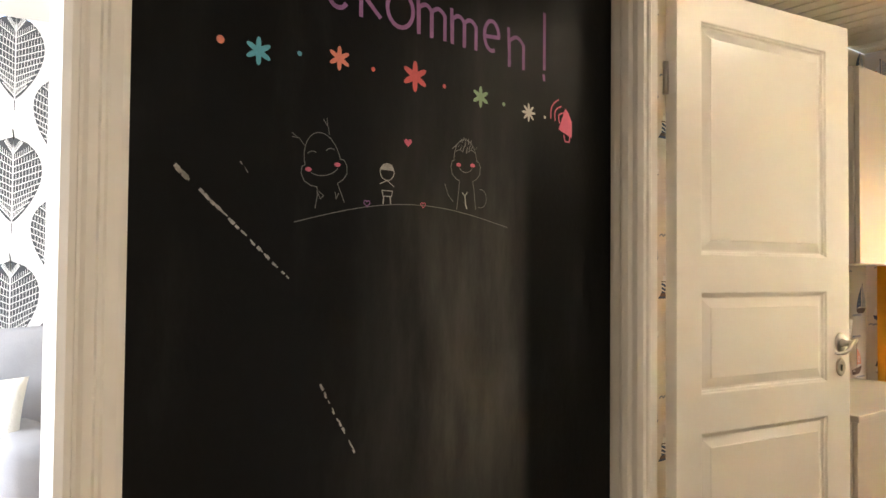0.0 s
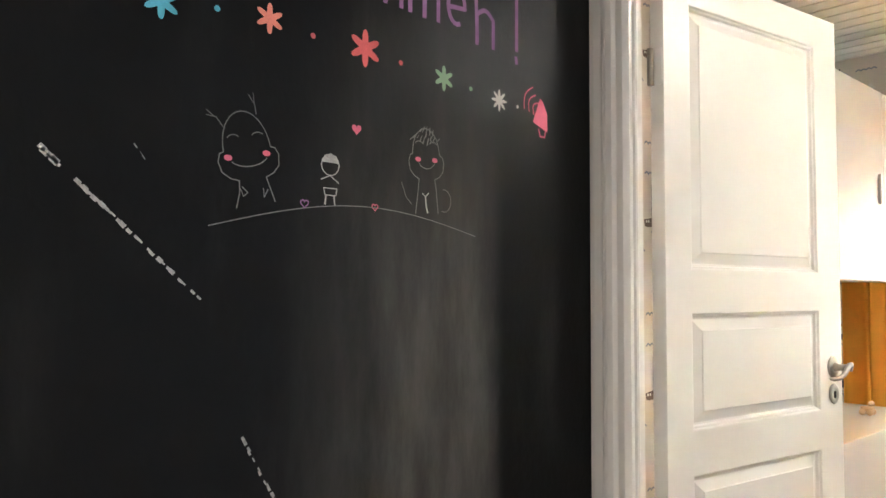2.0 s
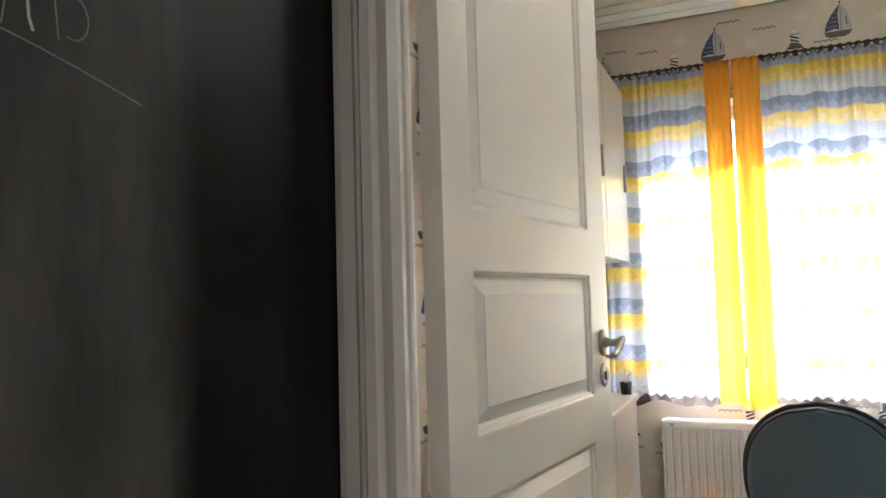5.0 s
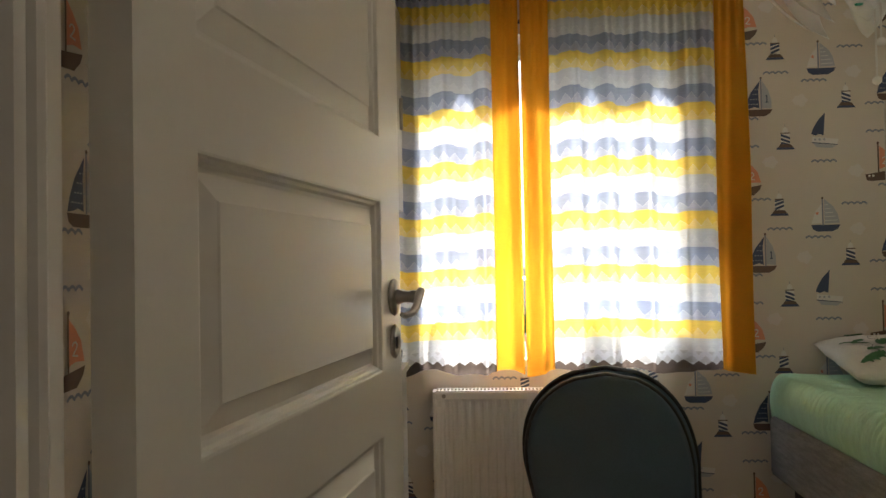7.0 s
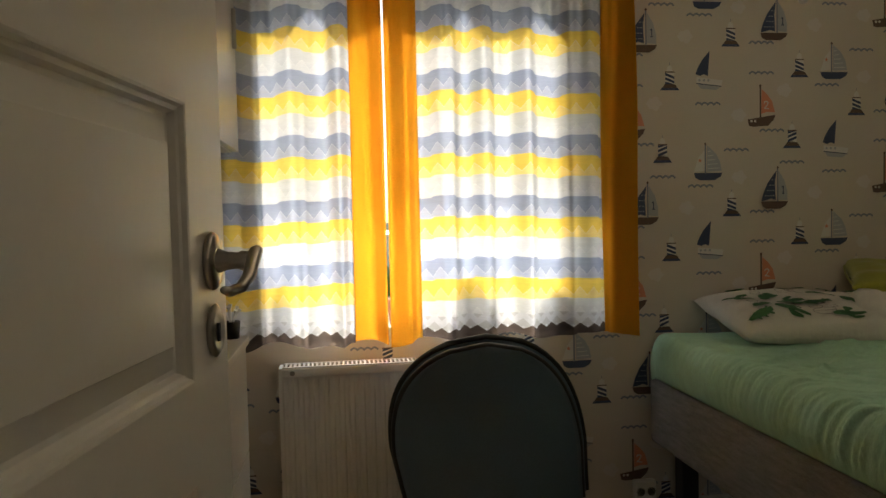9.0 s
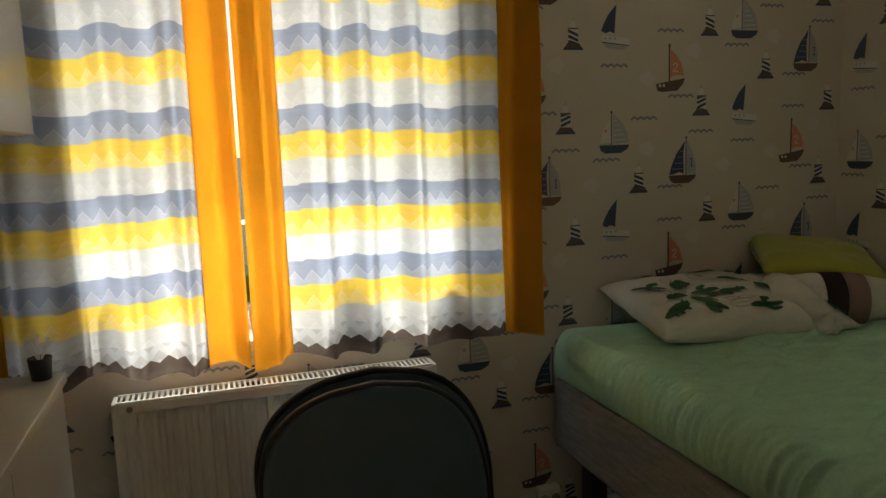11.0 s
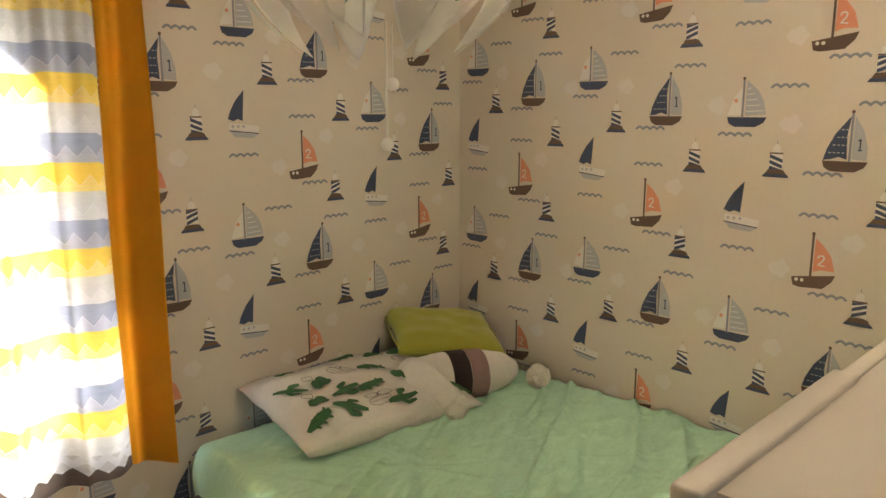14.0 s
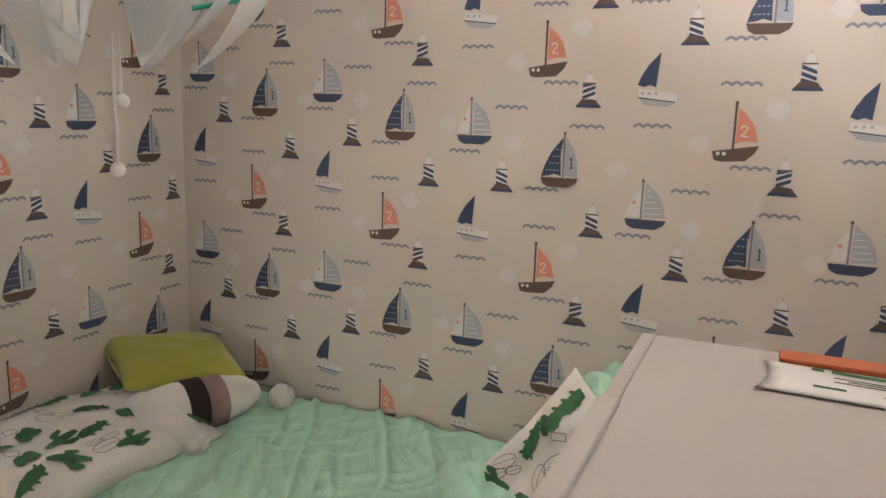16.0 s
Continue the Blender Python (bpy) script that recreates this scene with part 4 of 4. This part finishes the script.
def cacti(w, lx, ly, seed):
    """Green cactus arms and thin line drawings scattered over a pillow."""
    r = random.Random(seed)
    spots = [(-.40 + .165 * i + .07 * (j % 2) + r.uniform(-.03, .03), -.34 + .225 * j + r.uniform(-.03, .03)) for j in range(4) for i in range(6 - j % 2)]
    r.shuffle(spots)
    for i, (a, b) in enumerate(spots):
        u, v = a * lx, b * ly
        t = r.uniform(-.9, .5)
        c, s = math.cos(t), math.sin(t)

        def at(x, y):
            return (u + .88 * (x * c - y * s), v + .88 * (x * s + y * c))
        if i % 4 == 0:
            w.ribbon(CACTUS, [at(-.055, 0), at(0, .006), at(.055, 0)], .034)
            for k in (-.03, 0, .03):
                w.ribbon(CACTUS, [at(k, 0), at(k + .016, .026)], .009)
                w.ribbon(CACTUS, [at(k, 0), at(k + .016, -.024)], .009)
        elif i % 4 == 1:
            w.ribbon(CACTUS, [at(-.03, -.01), at(.01, -.008)], .045)
            w.ribbon(CACTUS, [at(0, 0), at(.03, .022)], .036)
            w.ribbon(CACTUS, [at(.005, -.005), at(.042, -.012)], .031)
            w.ribbon(INK, [at(-.05, .02), at(-.05, .04), at(-.01, .04), at(-.01, .018), at(-.05, .02)], .0016)
        elif i % 4 == 2:
            w.ribbon(CACTUS, [at(-.065, .012), at(-.01, 0), at(.06, -.012)], .026)
            w.ribbon(CACTUS, [at(-.02, 0), at(-.005, -.03), at(.03, -.036)], .020)
            w.ribbon(CACTUS, [at(-.01, 0), at(.005, .028), at(.035, .028)], .020)
        else:
            for dx, dy, q in ((0, 0, 1), (.03, .028, .7), (-.02, .032, .6)):
                ring = [at(dx + .042 * q * math.cos(p), dy + .019 * q * math.sin(p)) for p in (j * math.pi / 8 for j in range(17))]
                w.ribbon(INK, ring, .0017)
                w.ribbon(INK, [at(dx - .036 * q, dy), at(dx + .036 * q, dy)], .0012)


def pillow(at, turn, lx, ly, h, seed, label):
    p = thing("pillow", label, "pillow", at)
    m = Matrix.Translation(at) @ turn.to_4x4()
    part("case", placed(cushion(lx, ly, h, .020, seed), m), COTTON, p, "", True)
    w = Wrap(lx, ly, h, .020, seed, m)
    cacti(w, lx, ly, seed)
    w.done(p)
    return p


pillow((1.83, 2.305, .752), Euler((radians(9), radians(2), radians(-4))).to_matrix(), .65, .44, .138, 5, "white pillow printed with green cacti")
# propped on its edge: one axis down its free edge, the other across
PA = Vector((0, .607, -.795))
PB = Vector((-.35, -.747, -.565)).normalized()
PN = PA.cross(PB).normalized()
pillow((2.08, .994, .800), Matrix((PA, PN.cross(PA), PN)).transposed(), .44, .42, .16, 9, "white cactus-print pillow propped on edge at the bed foot")
duv = thing("duvet", "crumpled mint green duvet bunched at the bed foot", "duvet", (2.1, .93, .7))
part("cover", placed(cushion(.42, .34, .38, .07, 3), pose(2.36, .90, .83, 0, 0, 20)), MINT, duv, "", True)
part("fold", placed(cushion(.40, .24, .15, .05, 12), pose(2.04, 1.17, .725, 8, 0, 30)), MINT, duv, "", True)
cu = thing("cushion", "lime green velvet cushion with piped edge", "cushion", (2.26, 2.36, .84))
CM = Matrix.Translation((2.255, 2.375, .855)) @ Euler((radians(15), radians(7), radians(-27))).to_matrix().to_4x4()
lime_case = part("case", placed(cushion(.40, .30, .10, .008, 2, 30), CM), LIME, cu, "", True)
pipe = [CM @ Vector((x * .198 * (1 - .07 * y * y * (abs(x) == 1)), y * .148 * (1 - .07 * x * x * (abs(y) == 1)), 0)) for x, y in [(-1 + .2 * i, -1) for i in range(10)] + [(1, -1 + .2 * i) for i in range(10)] + [(1 - .2 * i, 1) for i in range(10)] + [(-1, 1 - .2 * i) for i in range(11)]]
part("piping", tube(pipe, .004, 6), LIME, lime_case, "", True)
# plush bolster: plain stuffed shapes
pl = thing("plush_toy", "white plush bolster with brown and pink bands and pompoms", "plush toy", (2.2, 2.2, .7))
ax = Matrix.Translation((2.17, 2.22, .755)) @ Euler((0, radians(90), radians(-24))).to_matrix().to_4x4()
body = part("body", placed(lathe(((0, -.22), (.05, -.21), (.075, -.15), (.085, -.06), (.0845, .0), (.08, .08), (.06, .17), (.03, .215), (0, .22)), (0, 0, 0), 28), ax), PLUSH, pl, "", True)
part("band", placed(lathe(((.08, -.045), (.0875, -.04), (.087, .02), (.08, .025)), (0, 0, 0), 28), ax), BROWN, body, "dark brown band", True)
part("band", placed(lathe(((.08, .022), (.0860, .025), (.0825, .085), (.075, .09)), (0, 0, 0), 28), ax), MAUVE, body, "dusty pink band", True)
for p, r in (((2.40, 2.055, .735), .042), ((2.02, 2.09, .725), .045)):
    bm = bmesh.new()
    bmesh.ops.create_icosphere(bm, subdivisions=4, radius=r, matrix=Matrix.Translation(p))
    for v in bm.verts:
        v.co += (v.co - Vector(p)).normalized() * .006 * noise.noise(v.co * 90)
    part("pompom", bm, PLUSH, pl, "", True)
part("arm", tube(((2.0, 2.27, .80), (1.98, 2.2, .80), (2.0, 2.13, .76), (2.02, 2.09, .73)), (.05, .055, .05, .04), 12), PLUSH, pl, "", True)

# ---- tall cabinet inside the door ----
KX0, KX1, KY0, KY1, KZ = .925, 1.555, .13, .785, 1.375
cab = thing("tall_cabinet", "white tall cabinet with a rounded side panel at the bed foot", "cabinet", (1.245, .46, 0))
part("side_panel", boxes((KX0, KX1, KY1 - .020, KY1, 0, KZ), bevel=.0025), FURN, cab, "", True)
part("side_panel", boxes((KX0, KX1, KY0, KY0 + .022, 0, KZ), bevel=.008), FURN, cab, "", True)
part("raised_edge", boxes((KX0 - .004, 1.265, KY1 - .023, KY1 + .003, .02, KZ + .006), bevel=.004), FURN, cab, "slightly raised front half of the side", True)
part("top", boxes((KX0 + .02, KX1, KY0 + .0225, KY1 - .0205, KZ - .03, KZ - .001), bevel=.0008), FURN, cab)
part("back", boxes((KX1 - .012, KX1, KY0 + .036, KY1 - .036, .02, KZ - .031)), FURN, cab)
for i in range(4):
    z0 = .06 + i * .32
    d = part("drawer_front", boxes((KX0 + .004, KX0 + .022, KY0 + .038, KY1 - .038, z0, min(z0 + .315, KZ - .035)), bevel=.003), FURN, cab)
solid("orange_board", boxes((KX1 - .05, KX1 - .006, .15, .60, KZ - .003, KZ + .006), bevel=.002), ORB, "flat orange board lying on the tall cabinet", "board")
pk = thing("paper_pouch", "white packaging pouch with green print lying on the cabinet", "package", (1.435, .475, KZ))
PM = pose(1.435, .475, KZ + .002, 0, 0, -93)
part("pouch", placed(cushion(.30, .12, .008, .001, 4, 12), PM), PAPER, pk, "", True)
for u, v, w, h, m_ in ((-.03, .034, .075, .009, CACTUS), (-.083, .035, .014, .008, CACTUS), (-.02, .012, .09, .0016, INK), (-.02, .004, .06, .0016, INK), (-.02, -.004, .09, .0016, INK), (-.07, -.030, .035, .005, CACTUS), (.05, -.026, .09, .0016, INK), (.04, -.034, .11, .0016, INK)):
    part("print", placed(boxes((u - w / 2, u + w / 2, v - h / 2, v + h / 2, .0045, .0052)), PM), m_, pk)

# ---- pendant lamp of overlapping petals ----
PX, PY, PZC = 1.28, 1.535, 1.98
lamp = thing("pendant_lamp", "white plastic petal pendant lamp with green clips and a pull cord", "lamp", (PX, PY, HC))
part("cord", tube(((PX, PY, HC), (PX, PY, PZC)), .004), PAINT, lamp)
part("canopy", lathe(((0, HC - .05), (.045, HC - .045), (.05, HC - .001), (0, HC - .001)), (PX, PY, 0)), PAINT, lamp, "", True)
part("globe", lathe([(.07 * math.sin(math.pi * i / 12), PZC - .07 * math.cos(math.pi * i / 12)) for i in range(13)], (PX, PY, 0)), GLOBE, lamp, "frosted white globe", True)


def petal(a, r_top, r_mid, r_tip, z_top, z_tip, wid, lean):
    """One long pointed petal, bowed like a stave and hollow across, its tip drawn in below the globe."""
    m = Matrix.Translation((PX, PY, 0)) @ Matrix.Rotation(a, 4, 'Z')

    def f(u, v):
        s = u * 2 - 1
        w = wid * (math.sin(math.pi * (.06 + .94 * v) ** .80) ** .75 if v < .999 else .02) * s
        r = (1 - v) ** 2 * r_top + 2 * v * (1 - v) * r_mid + v * v * r_tip
        return m @ Vector((r - 3.0 * w * w, w + lean * v * v, lerp(z_top, z_tip, v)))
    return grid_surface(f, 8, 22, .0022)


for i in range(8):
    a = 2 * math.pi * i / 8 + .30
    part("petal", petal(a, .10, .42, .132, 2.17, 1.735, .074, .012), PETAL, lamp, "", True)
    part("petal", petal(a + .16, .08, .33, .112, 2.10, 1.775, .060, -.010), PETAL, lamp, "", True)
    if i % 2:
        m = Matrix.Translation((PX, PY, 0)) @ Matrix.Rotation(a + .08, 4, 'Z')
        part("clip", tube([m @ Vector((.236 - .03 * k, -.010 + .012 * k, 1.86 - .008 * k)) for k in range(4)], .004, 6), GREENP, lamp, "green clip")
for x, y, z in ((1.304, 1.532, 1.688), (1.289, 1.530, 1.587)):
    cord = part("pull_cord", tube(((x, y, z), (x, y, 1.79)), .0026, 6), WHITE, lamp)
    bm = bmesh.new()
    bmesh.ops.create_icosphere(bm, subdivisions=3, radius=.0115, matrix=Matrix.Translation((x, y, z)))
    part("pull_bead", bm, PAINT, cord, "", True)

# ---- chalk drawings ----
cs = Sheet((CW, 0, 0), (0, 1, 0))


def flower(m, u, v, r, n, k=0):
    pts = []
    for i in range(n * 8):
        t = 2 * math.pi * i / (n * 8)
        pts.append((u + r * (.70 + .30 * math.cos(n * t)) * math.sin(t), v + r * (.70 + .30 * math.cos(n * t)) * math.cos(t)))
    cs.poly(m, pts, k)


flower(BLUEC, -1.038, 1.715, .028, 6)
flower(SALMON, -.862, 1.733, .026, 6)
flower(REDC, -.671, 1.727, .035, 6)
flower(GREENC, -.480, 1.710, .026, 6)
flower(WHITE, -.322, 1.694, .024, 8)
for u, v, r, m_ in ((-1.113, 1.723, .008, SALMON), (-.952, 1.726, .005, BLUEC), (-.780, 1.724, .005, REDC), (-.589, 1.718, .005, REDC), (-.406, 1.703, .005, GREENC), (-.265, 1.69, .004, WHITE)):
    cs.disc(m_, u, v, r)


def heart(m, u, v, s, line=0.0):
    pts = [(u + s * 16 * math.sin(t) ** 3 / 17, v + s * (13 * math.cos(t) - 5 * math.cos(2 * t) - 2 * math.cos(3 * t) - math.cos(4 * t)) / 17) for t in (2 * math.pi * i / 24 for i in range(25))]
    if line:
        cs.ribbon(m, pts, line)
    else:
        cs.poly(m, pts[:-1])


heart(PINK, -.688, 1.578, .011)
heart(PURPLE, -.792, 1.438, .008, .002)
heart(PINK, -.646, 1.443, .007, .0018)
cs.poly(PINK, [(-.215, 1.665), (-.165, 1.648), (-.165, 1.690), (-.180, 1.715), (-.190, 1.722)])
cs.ribbon(PINK, [(-.195, 1.652), (-.190, 1.636), (-.175, 1.636), (-.172, 1.650)], .004)
for i in range(3):
    cs.ribbon(PINK, arc(-.243 + i * .016, 1.690 - i * .004, -.215 + i * .010, 1.742 - i * .016, .012), .0035)


def chalk_line(pts, w, broken=0.0, seed=1, material=None):
    r = random.Random(seed)
    for a, b in zip(pts, pts[1:]):
        n = max(1, int(math.hypot(b[0] - a[0], b[1] - a[1]) / .006)) if broken else 1
        for i in range(n):
            if r.random() < broken:
                continue
            o = r.uniform(-.0015, .0015) if broken else 0
            cs.ribbon(material or CHALK, [(lerp(a[0], b[0], i / n) + o, lerp(a[1], b[1], i / n)), (lerp(a[0], b[0], (i + 1) / n) + o, lerp(a[1], b[1], (i + 1) / n))], w * (r.uniform(.4, 1.1) if broken else 1))


chalk_line([(-1.190, 1.479), (-1.10, 1.40), (-1.03, 1.335), (-.959, 1.272)], .0062, .3, 4)
chalk_line([(-1.192, 1.482), (-1.17, 1.462)], .010, .2, 6)
chalk_line([(-.897, 1.067), (-.86, 1.0), (-.814, .921)], .005, .3, 5)
chalk_line([(-1.07, 1.50), (-1.05, 1.475)], .002, .2, 7)
chalk_line(arc(-.959, 1.391, -.392, 1.403, .045, 14), .0018, .0, 1, FAINT)
# three plain outline figures on the arc
def bowl(u, z, rx, ry, a0, a1, n=14):
    return [(u + rx * math.cos(radians(lerp(a0, a1, i / n))), z + ry * math.sin(radians(lerp(a0, a1, i / n)))) for i in range(n + 1)]


def figure(u, z, w, h, tilt, foot, blush):
    """A plain outline: dome, round cheeks, smile, open body below."""
    ca, sa_ = math.cos(radians(tilt)), math.sin(radians(tilt))

    def put(pts, k=0, wd=.0018):
        cs.ribbon(FAINT, [(u + ca * p - sa_ * q, z + sa_ * p + ca * q) for p, q in pts], wd, k)

    put(bowl(0, 0, w, h, 180, 0, 18))
    put(bowl(0, -.010, w * blush, .017, 205, 335, 10), 1)
    for k in (-1, 1):
        put([(k * w, 0), (k * w * 1.18, -.002), (k * w * 1.30, -.014), (k * w * 1.22, -.031), (k * w * .92, -.042), (k * w * .58, -.047)], 1)
        put([(k * w * .58, -.047), (k * w * .66, -.065), (k * w * .84 - .003, foot)])
        put(bowl(k * w * .52, .018, .0105, .007, 155, 25, 6), 1)
        cs.disc(PINK, u + ca * k * w * blush, z + sa_ * k * w * blush - .010, .0072, 2, 12, .65)


figure(-.897, 1.515, .041, .060, 13, -.088, .82)
figure(-.525, 1.553, .034, .050, 3, -.113, .62)
for pts in ([(-.939, 1.545), (-.950, 1.558), (-.966, 1.559)], [(-.953, 1.558), (-.966, 1.567)], [(-.883, 1.573), (-.886, 1.588), (-.897, 1.602)], [(-.887, 1.590), (-.889, 1.606)],
            [(-.905, 1.455), (-.895, 1.447), (-.902, 1.440), (-.908, 1.452)], [(-.868, 1.456), (-.866, 1.442), (-.860, 1.455)],
            [(-.585, 1.495), (-.575, 1.470), (-.560, 1.455)], bowl(-.478, 1.468, .018, .022, 100, -110, 10)):
    chalk_line(pts, .0016, 0, 1, FAINT)
for i in range(9):
    chalk_line([(-.566 + i * .0085, 1.577 + .006 * math.sin(i)), (-.552 + i * .0075, 1.607 - .0012 * (i - 4) ** 2)], .0028, .1, i, FAINT)
chalk_line([(-.534, 1.478), (-.526, 1.472), (-.518, 1.480)], .002)
chalk_line([(-.526, 1.472), (-.524, 1.452), (-.520, 1.442)], .0034)
chalk_line([(-.758 + .018 * math.cos(t) + .016, 1.508 + .018 * math.sin(t)) for t in (2 * math.pi * i / 14 for i in range(15))], .002)
cs.poly(CHALK, [(-.760, 1.512), (-.724, 1.512), (-.730, 1.524), (-.742, 1.528), (-.754, 1.524)], 1)
chalk_line([(-.760, 1.482), (-.742, 1.490), (-.724, 1.478)], .002)
chalk_line([(-.755, 1.468), (-.728, 1.468), (-.730, 1.456), (-.752, 1.456), (-.755, 1.468)], .002)
chalk_line([(-.750, 1.456), (-.752, 1.440)], .003)
chalk_line([(-.734, 1.456), (-.732, 1.440)], .003)
# handwritten greeting in purple chalk


def hump(u, z, w, h):
    return [(u, z), (u, z + h * .75)] + arc(u, z + h * .72, u + w, z + h * .70, .32 * w, 6)[1:] + [(u + w, z)]


def write(strokes):
    for k, st in enumerate(strokes):
        cs.ribbon(PURPLE, st, .0095, k % 3)


write((
    [(-.885, 2.00), (-.886, 1.86)] + bowl(-.866, 1.858, .020, .020, 180, 330),
    [(-.812, 2.00), (-.812, 1.832)], [(-.770, 1.925), (-.810, 1.880), (-.765, 1.838)],
    bowl(-.712, 1.868, .034, .040, 60, 420, 20),
    [(-.665, 1.905), (-.663, 1.826)], hump(-.663, 1.826, .036, .078), hump(-.627, 1.824, .038, .078),
    [(-.570, 1.900), (-.568, 1.822)], hump(-.568, 1.822, .036, .076), hump(-.532, 1.820, .036, .076),
    [(-.470, 1.858), (-.424, 1.862)] + bowl(-.447, 1.862, .023, .036, 0, 290, 16),
    [(-.393, 1.892), (-.389, 1.806)], hump(-.389, 1.800, .048, .084)))
chalk_line([(-.268, 1.955), (-.268, 1.812)], .010, 0, 1, PURPLE)
chalk_line([(-.270, 1.797), (-.268, 1.784)], .009, 0, 1, PURPLE)
cs.done("chalk_marks", wall_c)
# ---- living room seen through the doorway ----
ls = Sheet((LX, 0, 0), (0, 1, 0))


def big_leaf(u, v, h):
    """A leaf skeleton: dark blade crossed by pale veins and fine gaps."""
    w = h * .27

    def half(t):
        return w * max(0, math.sin(math.pi * (1 - t) ** .72)) ** .8

    n = 16
    edge = [(half(i / n), v - h * .45 + h * .9 * i / n) for i in range(n + 1)]
    for (w0, z0), (w1, z1) in zip(edge, edge[1:]):
        ls.poly(LEAFI, [(u - w0, z0), (u + w0, z0), (u + w1 + 1e-4, z1), (u - w1 - 1e-4, z1)])
    ls.ribbon(LEAFW, [(u, v - h * .45), (u, v + h * .42)], .006, 1)
    ls.ribbon(LEAFI, [(u, v - h * .56), (u, v - h * .42)], .004)
    ls.ribbon(LEAFI, [(u, v + h * .44), (u - .006, v + h * .53)], .003)
    for side in (-1, 1):
        for i in range(12):
            t = (i + .5) / 12
            z0 = v - h * .45 + h * .82 * t
            wd = half(min(1, t + .10))
            ls.ribbon(LEAFW, [(u, z0), (u + side * wd * 1.02, z0 + h * .13)], .0045, 1)
            for k in range(1, 9):
                a = k / 9
                ls.ribbon(LEAFW, [(u + side * wd * a, z0 + h * .13 * a), (u + side * wd * a, z0 + h * .13 * a + h * .06)], .0022, 1)


for i in range(-5, 4):
    for j in range(5):
        big_leaf(-1.105 + i * .20, .54 + j * .58 + (-.27 if i % 2 else 0), .45)
ls.done("wallpaper_print", wall_l)
sofa = thing("sofa", "light grey fabric sofa with a loose back cushion", "sofa", (-2.25, -1.3, 0))
part("seat", boxes((-2.66, -1.85, -2.6, -1.02, .12, .45), bevel=.05), SOFA, sofa, "", True)
part("back_cushion", placed(cushion(.85, .62, .22, .01, 6), pose(-2.48, -1.30, .74, 90, 0, 78)), SOFA, sofa, "", True)
part("armrest", boxes((-2.66, -1.80, -1.25, -1.02, .10, .66), bevel=.07), SOFA, sofa, "", True)
for x in (-2.6, -1.9):
    for y in (-2.5, -1.1):
        part("leg", lathe(((0, 0), (.02, 0), (.028, .12), (0, .12)), (x, y, 0), 12), FLOOR, sofa)
fc = thing("cushion", "white cushion with red and turquoise flowers on the sofa", "cushion", (-2.2, -1.25, .5))
FM = pose(-2.15, -1.33, .66, 70, 0, 70)
part("case", placed(cushion(.42, .42, .12, .006, 7), FM), COTTON, fc, "", True)
fw = Wrap(.42, .42, .12, .006, 7, FM)
for i in range(14):
    r_ = random.Random(40 + i)
    a, b = r_.uniform(-.17, .17), r_.uniform(-.17, .17)
    fw.ribbon((REDC, BLUEC, SALMON)[i % 3], [(a - .015, b), (a + .015, b + .004)], .03)
fw.done(fc)
